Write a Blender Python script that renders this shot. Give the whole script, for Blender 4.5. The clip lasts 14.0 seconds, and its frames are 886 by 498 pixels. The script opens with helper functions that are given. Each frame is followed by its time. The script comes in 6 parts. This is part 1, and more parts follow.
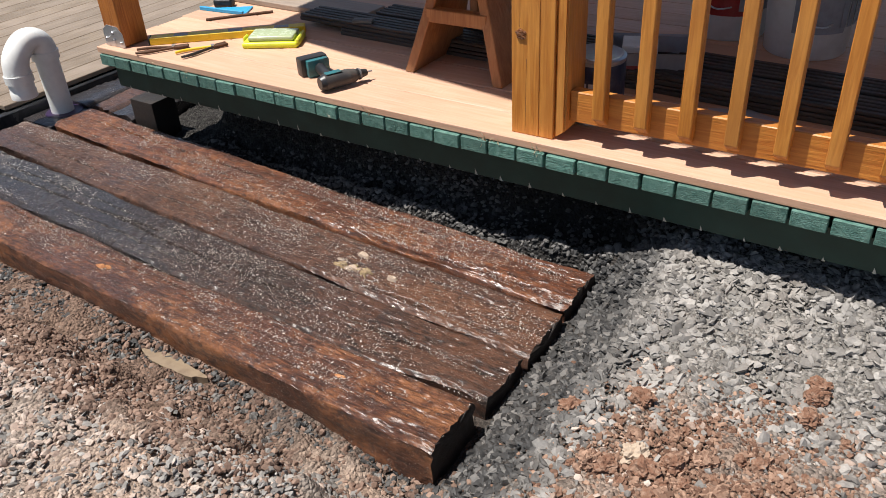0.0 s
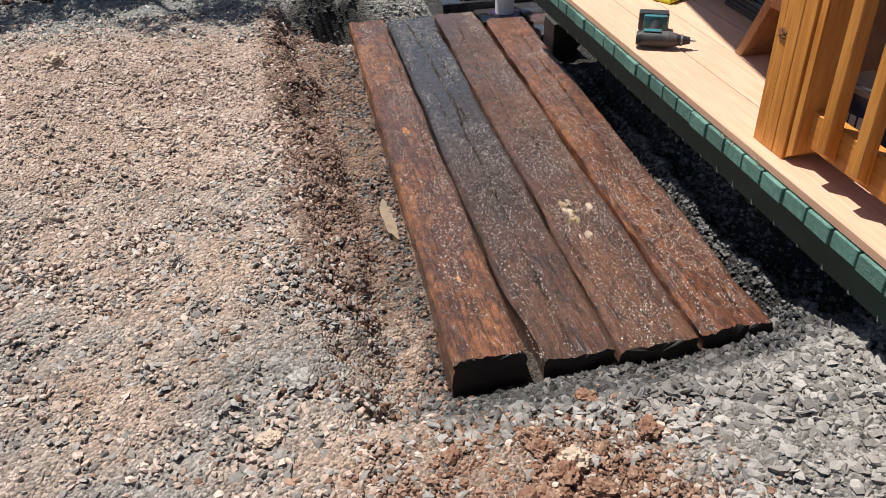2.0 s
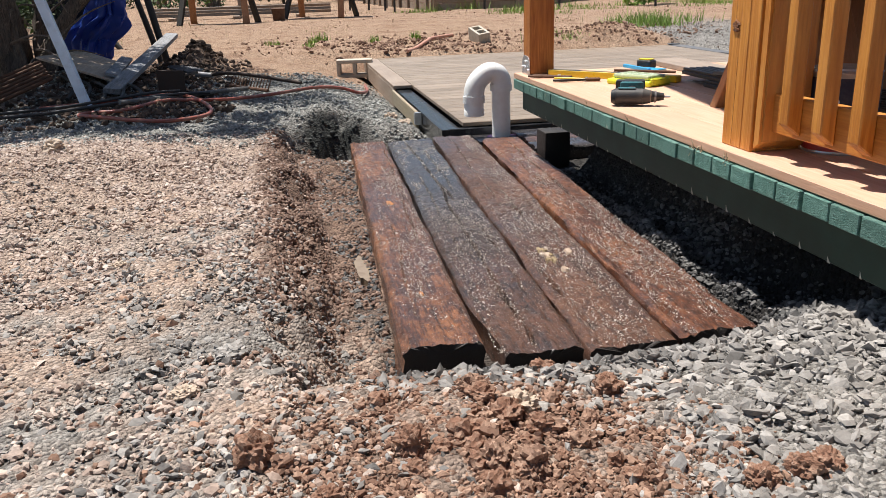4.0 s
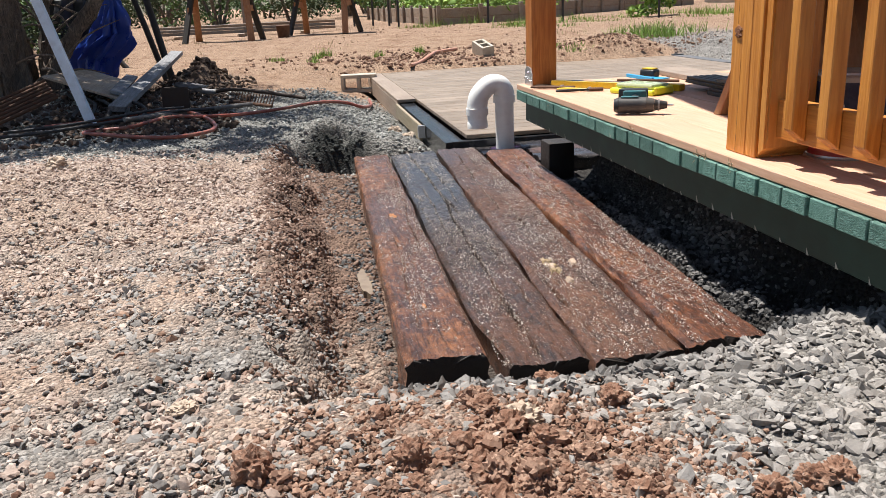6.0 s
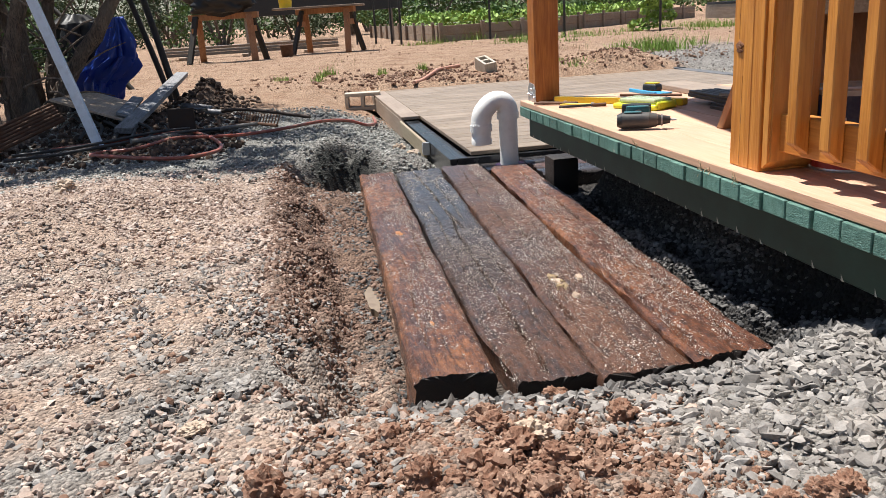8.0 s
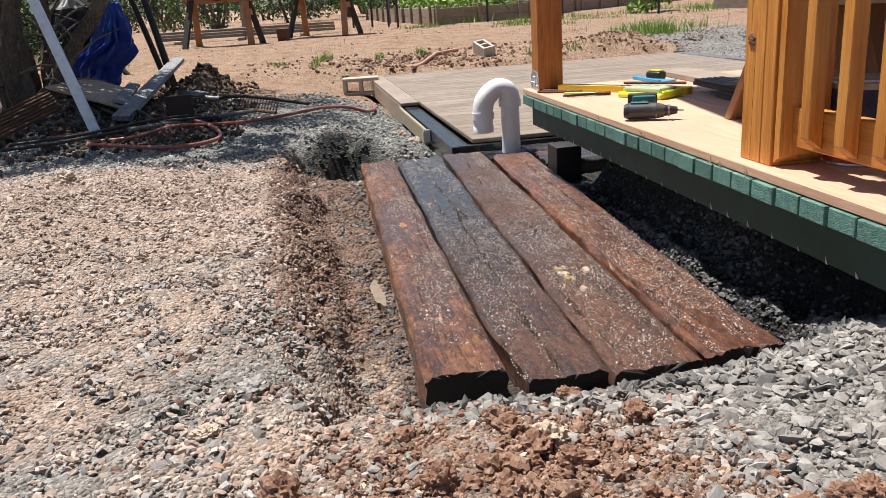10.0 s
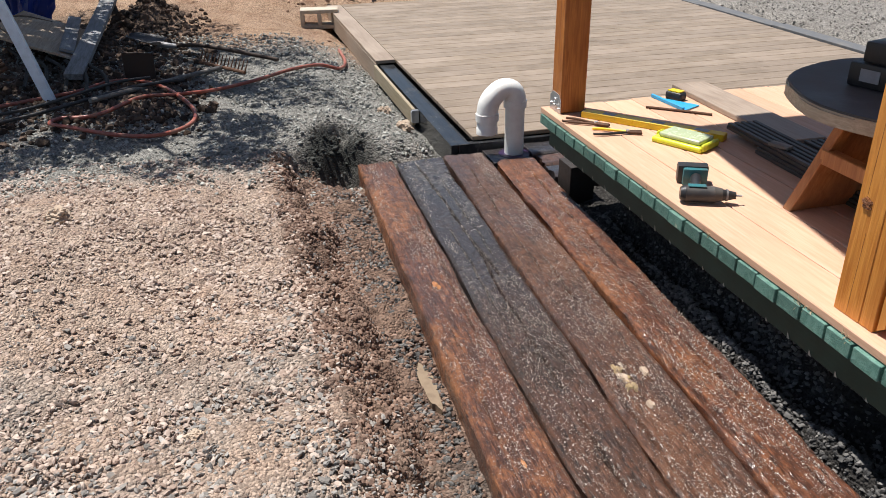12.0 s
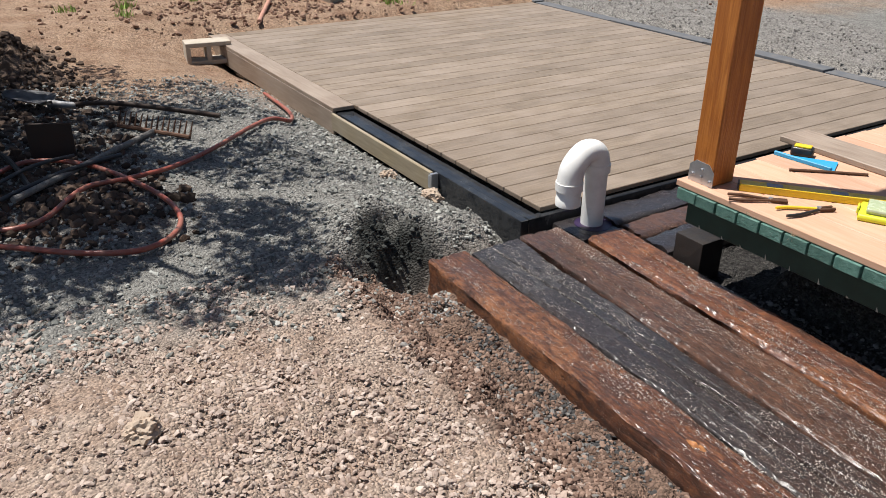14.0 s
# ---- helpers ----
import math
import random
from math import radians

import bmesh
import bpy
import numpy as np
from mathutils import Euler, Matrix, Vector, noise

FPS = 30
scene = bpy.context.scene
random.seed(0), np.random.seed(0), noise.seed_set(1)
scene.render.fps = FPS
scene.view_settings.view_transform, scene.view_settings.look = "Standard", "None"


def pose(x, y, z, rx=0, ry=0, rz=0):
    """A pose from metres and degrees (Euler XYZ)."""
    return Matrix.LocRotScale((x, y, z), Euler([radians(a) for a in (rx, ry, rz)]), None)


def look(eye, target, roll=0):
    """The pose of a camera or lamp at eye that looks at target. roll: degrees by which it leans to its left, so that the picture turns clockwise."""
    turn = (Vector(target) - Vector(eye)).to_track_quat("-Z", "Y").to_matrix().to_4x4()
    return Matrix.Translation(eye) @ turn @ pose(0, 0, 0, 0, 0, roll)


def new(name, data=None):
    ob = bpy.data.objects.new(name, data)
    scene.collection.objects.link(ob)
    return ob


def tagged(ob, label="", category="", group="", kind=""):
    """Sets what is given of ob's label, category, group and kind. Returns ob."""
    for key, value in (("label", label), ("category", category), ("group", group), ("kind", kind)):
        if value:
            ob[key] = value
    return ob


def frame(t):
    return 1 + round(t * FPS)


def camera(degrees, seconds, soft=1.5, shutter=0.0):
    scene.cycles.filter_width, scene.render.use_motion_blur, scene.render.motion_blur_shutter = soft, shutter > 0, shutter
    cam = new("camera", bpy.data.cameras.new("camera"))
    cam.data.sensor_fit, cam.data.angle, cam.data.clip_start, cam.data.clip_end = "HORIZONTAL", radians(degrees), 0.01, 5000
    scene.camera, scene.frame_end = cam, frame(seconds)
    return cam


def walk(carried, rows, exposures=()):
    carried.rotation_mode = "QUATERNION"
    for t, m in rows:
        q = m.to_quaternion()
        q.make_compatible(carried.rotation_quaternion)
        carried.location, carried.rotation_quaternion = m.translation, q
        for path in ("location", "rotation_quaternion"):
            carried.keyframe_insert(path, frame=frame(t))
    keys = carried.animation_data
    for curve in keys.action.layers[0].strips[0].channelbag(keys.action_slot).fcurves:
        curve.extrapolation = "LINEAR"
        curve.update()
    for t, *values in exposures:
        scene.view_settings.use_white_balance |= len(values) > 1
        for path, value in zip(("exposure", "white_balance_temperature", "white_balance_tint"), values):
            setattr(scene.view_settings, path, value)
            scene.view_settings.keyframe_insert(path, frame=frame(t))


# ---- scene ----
cam = camera(57.5, 14.0, soft=0.55)
PATH = [
    (0, (0.898, -1.863, 1.268), (-0.061, -0.477, 0.191), -3.3),
    (0.5, (1.022, -1.615, 1.25), (-0.158, -0.455, 0.127), -1.2),
    (1, (1.101, -1.363, 1.263), (-0.211, -0.366, 0.129), 0.2),
    (1.5, (1.338, -1.194, 1.27), (-0.205, -0.628, 0.131), -1.0),
    (2, (1.542, -1.187, 1.244), (-0.079, -0.838, 0.127), -1.4),
    (2.5, (1.585, -1.13, 1.023), (-0.106, -0.864, -0.012), 0.5),
    (3, (1.639, -1.112, 0.763), (-0.136, -0.843, -0.119), 0.1),
    (3.5, (1.722, -1.067, 0.707), (-0.1, -0.708, -0.036), -0.8),
    (3.7, (1.73, -1.061, 0.706), (-0.133, -0.718, 0.064), -1.4),
    (6, (1.714, -1.041, 0.691), (-0.169, -0.721, 0.1), -2.7),
    (6.5, (1.714, -1.045, 0.691), (-0.171, -0.724, 0.104), -3.1),
    (7, (1.718, -1.043, 0.697), (-0.172, -0.724, 0.124), -3.4),
    (7.5, (1.723, -1.046, 0.699), (-0.172, -0.728, 0.144), -3.5),
    (8, (1.724, -1.046, 0.7), (-0.172, -0.735, 0.146), -3.6),
    (10.3, (1.678, -1.082, 0.742), (-0.198, -0.763, 0.126), -3.9),
    (10.5, (1.634, -1.098, 0.842), (-0.175, -0.687, 0.095), -2.4),
    (11, (1.655, -1.203, 1.178), (-0.101, -0.859, 0.285), -1.2),
    (11.5, (1.571, -1.291, 1.341), (-0.154, -0.849, 0.431), -0.3),
    (12, (1.267, -1.372, 1.31), (-0.464, -0.898, 0.428), -0.7),
    (12.5, (0.934, -1.586, 1.313), (-0.773, -1.029, 0.432), 0.9),
    (13, (0.608, -1.879, 1.357), (-1.077, -1.233, 0.495), 1.0),
    (13.5, (0.164, -2.041, 1.37), (-1.515, -1.358, 0.524), -0.3),
    (14, (-0.055, -2.232, 1.374), (-1.576, -1.282, 0.489), 0.5),
]
EXPOSURES = [(0, 0.46), (2, 0.52), (3.5, 0.64), (6, 0.77), (8, 0.77), (10.5, 0.68), (12, 0.56), (13, 0.47), (14, 0.40)]
walk(cam, [(t, look(eye, target, roll)) for t, eye, target, roll in PATH], EXPOSURES)

# ---- light ----
SUN = Vector((-0.28, -0.24, 1.0)).normalized()
world = bpy.data.worlds.new("sky")
scene.world = world
world.use_nodes = True
wn = world.node_tree.nodes
sky = wn.new("ShaderNodeTexSky")
sky.sky_type = "NISHITA"
sky.sun_disc = False
sky.sun_elevation = math.asin(SUN.z)
sky.sun_rotation = math.atan2(SUN.x, SUN.y)
world.node_tree.links.new(sky.outputs[0], wn["Background"].inputs[0])
wn["Background"].inputs[1].default_value = 0.058
sun = new("sun", bpy.data.lights.new("sun", "SUN"))
sun.data.energy, sun.data.angle, sun.data.color = 5.0, radians(0.5), (1.0, 0.96, 0.90)
sun.matrix_world = look(SUN * 30, (0, 0, 0))

# ---- helpers for nodes and meshes ----
class Nodes:
    """Short hand for one node material."""

    def __init__(self, name, rough=0.8, metal=0.0, spec=0.5):
        self.mat = bpy.data.materials.new(name)
        self.mat.use_nodes = True
        self.t = self.mat.node_tree
        self.b = self.t.nodes["Principled BSDF"]
        self.b.inputs["Roughness"].default_value = rough
        self.b.inputs["Metallic"].default_value = metal
        self.b.inputs["Specular IOR Level"].default_value = spec
        geo = self.t.nodes.new("ShaderNodeNewGeometry")
        self.pos, self.island = geo.outputs["Position"], geo.outputs["Random Per Island"]
        self.obj = self.t.nodes.new("ShaderNodeTexCoord").outputs["Object"]
        self.rand = self.t.nodes.new("ShaderNodeObjectInfo").outputs["Random"]

    def put(self, a, b):
        if isinstance(a, (int, float, tuple)):
            b.default_value = a
        else:
            self.t.links.new(a, b)

    def map(self, vec, scale=(1, 1, 1), rot=(0, 0, 0), shift=(0, 0, 0)):
        n = self.t.nodes.new("ShaderNodeMapping")
        self.put(vec, n.inputs[0])
        n.inputs["Scale"].default_value = scale
        n.inputs["Rotation"].default_value = rot
        n.inputs["Location"].default_value = shift
        return n.outputs[0]

    def noise(self, vec, scale, detail=4, rough=0.55, warp=0.0):
        n = self.t.nodes.new("ShaderNodeTexNoise")
        self.put(vec, n.inputs["Vector"])
        n.inputs["Scale"].default_value, n.inputs["Detail"].default_value = scale, detail
        n.inputs["Roughness"].default_value, n.inputs["Distortion"].default_value = rough, warp
        return n.outputs["Fac"]

    def cells(self, vec, scale, feature="F1", out="Distance"):
        n = self.t.nodes.new("ShaderNodeTexVoronoi")
        n.feature = feature
        self.put(vec, n.inputs["Vector"])
        n.inputs["Scale"].default_value = scale
        return n.outputs[out]

    def rings(self, vec, scale, warp=3.0):
        n = self.t.nodes.new("ShaderNodeTexWave")
        n.bands_direction = "Y"
        self.put(vec, n.inputs["Vector"])
        n.inputs["Scale"].default_value, n.inputs["Distortion"].default_value = scale, warp
        n.inputs["Detail"].default_value, n.inputs["Detail Scale"].default_value = 3, 1.2
        return n.outputs["Fac"]

    def ramp(self, fac, *stops):
        n = self.t.nodes.new("ShaderNodeValToRGB")
        self.put(fac, n.inputs[0])
        e = n.color_ramp.elements
        while len(e) < len(stops):
            e.new(0.5)
        for el, (p, c) in zip(e, stops):
            el.position = p
            el.color = (c, c, c, 1) if isinstance(c, (int, float)) else (*c, 1)
        return n.outputs[0]

    def mix(self, fac, a, b, how="MIX"):
        n = self.t.nodes.new("ShaderNodeMix")
        n.data_type, n.blend_type = "RGBA", how
        for v, s in ((fac, n.inputs[0]), (a, n.inputs[6]), (b, n.inputs[7])):
            self.put((*v, 1) if isinstance(v, tuple) and len(v) == 3 else v, s)
        return n.outputs[2]

    def math(self, op, a, b=0.0, clamp=False):
        n = self.t.nodes.new("ShaderNodeMath")
        n.operation, n.use_clamp = op, clamp
        self.put(a, n.inputs[0])
        self.put(b, n.inputs[1])
        return n.outputs[0]

    def axes(self, vec):
        n = self.t.nodes.new("ShaderNodeSeparateXYZ")
        self.put(vec, n.inputs[0])
        return n.outputs[0], n.outputs[1], n.outputs[2]

    def vary(self, col, low, high, by=None):
        """Lightness that differs from piece to piece."""
        n = self.t.nodes.new("ShaderNodeMapRange")
        self.put(self.rand if by is None else by, n.inputs[0])
        n.inputs[3].default_value, n.inputs[4].default_value = low, high
        return self.mix(1.0, col, n.outputs[0], "MULTIPLY")

    def bump(self, height, strength=0.5, distance=0.01):
        n = self.t.nodes.new("ShaderNodeBump")
        n.inputs["Strength"].default_value, n.inputs["Distance"].default_value = strength, distance
        self.put(height, n.inputs["Height"])
        self.t.links.new(n.outputs[0], self.b.inputs["Normal"])
        return self

    def done(self, col, rough=None):
        self.put((*col, 1) if isinstance(col, tuple) else col, self.b.inputs["Base Color"])
        if rough is not None:
            self.put(rough, self.b.inputs["Roughness"])
        return self.mat


def plain(name, col, rough=0.5, metal=0.0, dirt=0.25, scale=14, bump=0.15, dirtcol=(0.16, 0.12, 0.09)):
    """Paint, plastic or metal with some grime and fine relief."""
    n = Nodes(name, rough, metal)
    d = n.noise(n.obj, scale, 5, 0.62)
    mask = n.math("MULTIPLY", n.ramp(d, (0.45, 0.0), (0.72, 1.0)), dirt)
    fine = n.noise(n.obj, scale * 9, 3)
    n.bump(fine, bump, 0.002)
    return n.done(n.mix(mask, col, dirtcol), n.ramp(d, (0.3, max(rough - 0.12, 0.03)), (0.75, min(rough + 0.18, 1.0))))


def lumber(name, pale, dark, axis="x", rough=0.55, fine=1.0, weather=0.0, greycol=(0.3, 0.28, 0.26), bump=0.35):
    """Sawn wood: grain along one axis, knots, blotches."""
    n = Nodes(name, rough)
    k = {"x": (1.0, 14.0, 14.0), "y": (14.0, 1.0, 14.0), "z": (14.0, 14.0, 1.0)}[axis]
    off = n.t.nodes.new("ShaderNodeVectorMath")
    off.operation = "ADD"
    n.put(n.obj, off.inputs[0])
    n.put(n.math("MULTIPLY", n.rand, 37.0), off.inputs[1])
    v = off.outputs[0]
    grain = n.noise(n.map(v, k), 5.0 * fine, 6, 0.6, 0.6)
    wide = n.noise(n.map(v, tuple(1.0 + (q - 1) * 0.22 for q in k)), 3.2 * fine, 3, 0.5, 1.2)
    col = n.mix(n.ramp(grain, (0.36, 0.0), (0.60, 1.0)), dark, pale)
    lines = n.noise(n.map(v, tuple(1.0 + (q - 1) * 2.2 for q in k)), 6.0 * fine, 3, 0.5, 0.3)
    col = n.mix(n.math("MULTIPLY", n.ramp(lines, (0.30, 1.0), (0.44, 0.0)), 0.55), col, dark)
    col = n.mix(n.math("MULTIPLY", n.ramp(wide, (0.35, 1.0), (0.62, 0.0)), 0.5), col, dark)
    blot = n.noise(v, 2.6, 5, 0.65)
    if weather:
        col = n.mix(n.math("MULTIPLY", n.ramp(blot, (0.38, 0.0), (0.66, 1.0)), weather), col, greycol)
    col = n.vary(col, 0.88, 1.08)
    n.bump(n.math("ADD", grain, n.math("ADD", lines, n.math("MULTIPLY", wide, 0.6))), bump, 0.004)
    return n.done(col, n.ramp(blot, (0.3, rough - 0.1), (0.7, min(rough + 0.15, 1))))


def thing(name, label, category, group="", kind="", at=(0, 0, 0), turn=0.0):
    ob = new(name)
    ob.empty_display_size = 0.05
    ob.matrix_world = pose(*at, 0, 0, turn)
    return tagged(ob, label, category, group, kind)


def link_mesh(name, bm, material, smooth=None):
    me = bpy.data.meshes.new(name)
    bm.normal_update()
    bm.to_mesh(me)
    bm.free()
    me.materials.append(material)
    if smooth is not None:
        me.shade_smooth()
        me.set_sharp_from_angle(angle=radians(smooth))
    return new(name, me)


def part(name, bm, material, parent, label="", smooth=None):
    ob = link_mesh(name, bm, material, smooth)
    ob.parent = parent
    return tagged(ob, label)


def solid(name, bm, material, label, category, group="", kind="", at=(0, 0, 0), turn=0.0, smooth=None):
    ob = link_mesh(name, bm, material, smooth)
    ob.matrix_world = pose(*at, 0, 0, turn)
    return tagged(ob, label, category, group, kind)


def box(x0, x1, y0, y1, z0, z1, bevel=0.0, seg=1, bm=None, m=None):
    """A box, its edges eased; added to bm where one is given."""
    bm = bm or bmesh.new()
    mat4 = Matrix.Translation(((x0 + x1) / 2, (y0 + y1) / 2, (z0 + z1) / 2)) @ Matrix.Diagonal((x1 - x0, y1 - y0, z1 - z0, 1))
    out = bmesh.ops.create_cube(bm, size=1.0, matrix=mat4)
    vs = out["verts"]
    if bevel:
        es = list({e for v in vs for e in v.link_edges})
        got = bmesh.ops.bevel(bm, geom=es, offset=bevel, segments=seg, affect="EDGES", profile=0.6)
        vs = list({v for f in got["faces"] for v in f.verts} | {v for v in vs if v.is_valid})
    if m is not None:
        bmesh.ops.transform(bm, matrix=m, verts=vs)
    return bm


def rod(p0, p1, r0, r1=None, seg=16, bm=None, caps=True):
    """A round bar from p0 to p1."""
    bm = bm or bmesh.new()
    p0, p1 = Vector(p0), Vector(p1)
    d = p1 - p0
    m = Matrix.Translation((p0 + p1) / 2) @ d.to_track_quat("Z", "Y").to_matrix().to_4x4()
    bmesh.ops.create_cone(bm, cap_ends=caps, segments=seg, radius1=r0, radius2=r0 if r1 is None else r1, depth=d.length, matrix=m)
    return bm


def tube(points, radius, seg=12, bm=None, steps=8, cap=True):
    """A pipe along a smooth line through the points; the radius may be a list."""
    bm = bm or bmesh.new()
    pts = [Vector(p) for p in points]
    rr = radius if isinstance(radius, (list, tuple)) else [radius] * len(pts)
    path, rad = [], []
    for i in range(len(pts) - 1):
        a, b = pts[max(i - 1, 0)], pts[i]
        c, d = pts[i + 1], pts[min(i + 2, len(pts) - 1)]
        for s in range(steps):
            t = s / steps
            path.append(0.5 * ((2 * b) + (c - a) * t + (2 * a - 5 * b + 4 * c - d) * t * t + (3 * b - a - 3 * c + d) * t ** 3))
            rad.append(rr[i] + (rr[i + 1] - rr[i]) * t)
    path.append(pts[-1])
    rad.append(rr[-1])
    up = Vector((0.0123, 0.317, 0.95)).normalized()
    rows = []
    for i, p in enumerate(path):
        d = (path[min(i + 1, len(path) - 1)] - path[max(i - 1, 0)]).normalized()
        side = d.cross(up)
        side = side.normalized() if side.length > 1e-4 else Vector((1, 0, 0))
        up = side.cross(d).normalized()
        rows.append([bm.verts.new(p + (side * math.cos(2 * math.pi * k / seg) + up * math.sin(2 * math.pi * k / seg)) * rad[i]) for k in range(seg)])
    for r0, r1 in zip(rows, rows[1:]):
        for k in range(seg):
            bm.faces.new((r0[k], r0[(k + 1) % seg], r1[(k + 1) % seg], r1[k]))
    if cap:
        bm.faces.new(rows[0][::-1])
        bm.faces.new(rows[-1])
    return bm


def lathe(profile, seg=28, bm=None, at=(0, 0, 0)):
    """A turned body from (radius, height) pairs."""
    bm = bm or bmesh.new()
    rows = [[bm.verts.new((at[0] + r * math.cos(2 * math.pi * k / seg), at[1] + r * math.sin(2 * math.pi * k / seg), at[2] + z)) for k in range(seg)] for r, z in profile]
    for r0, r1 in zip(rows, rows[1:]):
        for k in range(seg):
            bm.faces.new((r0[k], r0[(k + 1) % seg], r1[(k + 1) % seg], r1[k]))
    bm.faces.new(rows[0][::-1])
    bm.faces.new(rows[-1])
    return bm


def prism(outline, z0, z1, bm=None, bevel=0.0):
    """An upright body over a flat outline."""
    bm = bm or bmesh.new()
    low = [bm.verts.new((x, y, z0)) for x, y in outline]
    high = [bm.verts.new((x, y, z1)) for x, y in outline]
    n = len(outline)
    bm.faces.new(low[::-1])
    top = bm.faces.new(high)
    for i in range(n):
        bm.faces.new((low[i], low[(i + 1) % n], high[(i + 1) % n], high[i]))
    if bevel:
        bmesh.ops.bevel(bm, geom=list(top.edges), offset=bevel, segments=2, affect="EDGES")
    bmesh.ops.recalc_face_normals(bm, faces=bm.faces)
    return bm


def raw_mesh(name, verts, faces, material, smooth=False):
    """An object from arrays; faces all of one size."""
    me = bpy.data.meshes.new(name)
    k = faces.shape[1]
    me.vertices.add(len(verts))
    me.vertices.foreach_set("co", verts.astype(np.float32).ravel())
    me.loops.add(faces.size)
    me.loops.foreach_set("vertex_index", faces.astype(np.int32).ravel())
    me.polygons.add(len(faces))
    me.polygons.foreach_set("loop_start", np.arange(0, faces.size, k, dtype=np.int32))
    me.update(calc_edges=True)
    me.validate()
    me.materials.append(material)
    if smooth:
        me.shade_smooth()
    else:
        me.shade_flat()
    return new(name, me)


def value_noise(x, y, seed=0):
    """Smooth noise in -1..1 over the plane."""
    def lattice(i, j):
        h = np.sin(i * 127.1 + j * 311.7 + seed * 74.7) * 43758.5453
        return (h - np.floor(h)) * 2 - 1
    i, j = np.floor(x), np.floor(y)
    u, v = x - i, y - j
    u, v = u * u * (3 - 2 * u), v * v * (3 - 2 * v)
    a = lattice(i, j) * (1 - u) + lattice(i + 1, j) * u
    b = lattice(i, j + 1) * (1 - u) + lattice(i + 1, j + 1) * u
    return a * (1 - v) + b * v


def fbm(x, y, scale, octaves=4, seed=0, gain=0.5):
    out, amp = 0.0, 1.0
    for o in range(octaves):
        out = out + amp * value_noise(x * scale + 3.7 * o, y * scale - 1.3 * o, seed + o)
        scale, amp = scale * 2.03, amp * gain
    return out


def step(a, b, x):
    t = np.clip((x - a) / (b - a), 0, 1)
    return t * t * (3 - 2 * t)


def hump(x, y, cx, cy, rx, ry):
    return np.exp(-(((x - cx) / rx) ** 2 + ((y - cy) / ry) ** 2))


def ground_height(x, y):
    """The lie of the land: a dug bed round the timbers, spoil heaps, a slope far off."""
    x, y = np.asarray(x, float), np.asarray(y, float)
    z = 0.0 + 0.012 * fbm(x, y, 1.3, 3, 5)
    z = z + 0.13 * hump(x, y, -1.45, -2.15, 0.75, 0.42) + 0.03 * hump(x, y, -2.0, -1.7, 0.5, 0.3)
    z = z + 0.058 * step(0.20, 0.42, x) * step(-0.55, -0.05, y)
    z = z + 0.03 * hump(x, y, 0.55, -0.85, 0.25, 0.25)
    # the bed round the timbers
    edge = -1.07 + 0.06 * fbm(x, y, 2.2, 4, 9) + 0.035 * fbm(x, y, 9, 3, 10)
    bed = step(edge - 0.10, edge + 0.07, y) * step(0.40, 0.19, x + 0.03 * fbm(x, y, 3, 2, 3)) * step(-2.75, -2.5, x)
    bed = bed * (1 - step(0.13, 0.26, x) * step(-0.16, -0.02, y))
    z = z * (1 - bed) + bed * (-0.150 + 0.02 * step(0.1, 0.25, x) + 0.02 * fbm(x, y, 2.5, 3, 13))
    # gravel heaped between the timbers and the deck
    brink = -0.036 + 0.052 * np.clip(0.16 - x, 0, 2.5)
    ridge = step(-0.10, -0.04, y) * step(0.30, 0.16, x) * step(-1.95, -1.6, x) * step(0.32, 0.22, y)
    crest = np.exp(-((y - brink - 0.060 - 0.018 * fbm(x, y, 4, 3, 18)) / 0.034) ** 2)
    z = z * (1 - ridge) + ridge * (-0.165 + crest * (0.062 + 0.035 * step(-1.3, -0.2, x)) + 0.020 * fbm(x, y, 7, 3, 17) + 0.05 * step(0.06, 0.22, x))
    bank = step(0.13, 0.25, y + 0.03 * fbm(x, y, 4, 3, 51)) * step(-1.80, -1.55, x) * step(2.8, 2.2, x)
    z = z * (1 - bank) + bank * (0.055 + 0.05 * step(0.3, 0.9, y) + 0.02 * fbm(x, y, 5, 4, 53))
    # hole at the far end
    rag = np.maximum(1 + 0.7 * fbm(x, y, 9, 4, 47), 0.25)
    z = z - 0.22 * np.exp(-((((x + 2.54) / 0.15) ** 2 + ((y + 0.85) / 0.10) ** 2) * rag) ** 1.1)
    z = z + 0.085 * hump(x, y, -2.83, -0.90, 0.17, 0.20) + 0.02 * hump(x, y, -2.35, -1.05, 0.2, 0.12)
    z = z - 0.014 * hump(x, y, -0.62, -0.890, 0.24, 0.030)
    # soil below the composite deck, higher ground behind it
    z = z - 0.22 * step(-0.45, -0.2, y) * step(-2.45, -2.7, x) * step(-6.9, -6.6, x) * step(3.4, 3.1, y)
    z = z - 0.12 * step(-0.9, -0.4, y) * step(-2.6, -3.0, x) * step(-7.0, -5.8, x) * step(-0.2, -0.45, y)
    z = z + 0.08 * step(-6.6, -7.3, x) + 0.13 * step(-7.2, -11.0, x)
    z = z - 0.10 * hump(x, y, -6.5, -0.5, 0.5, 0.35)
    z = z + 0.12 * fbm(x, y, 1.4, 3, 21) * (hump(x, y, -7.5, 0.3, 0.6, 0.9) + hump(x, y, -7.5, 2.6, 0.4, 0.7)) + 0.10 * hump(x, y, -7.45, 2.5, 0.28, 0.35)
    z = z + 0.05 * hump(x, y, -5.0, -2.0, 0.5, 0.35) + 0.13 * hump(x, y, -5.4, -2.95, 0.8, 0.5)
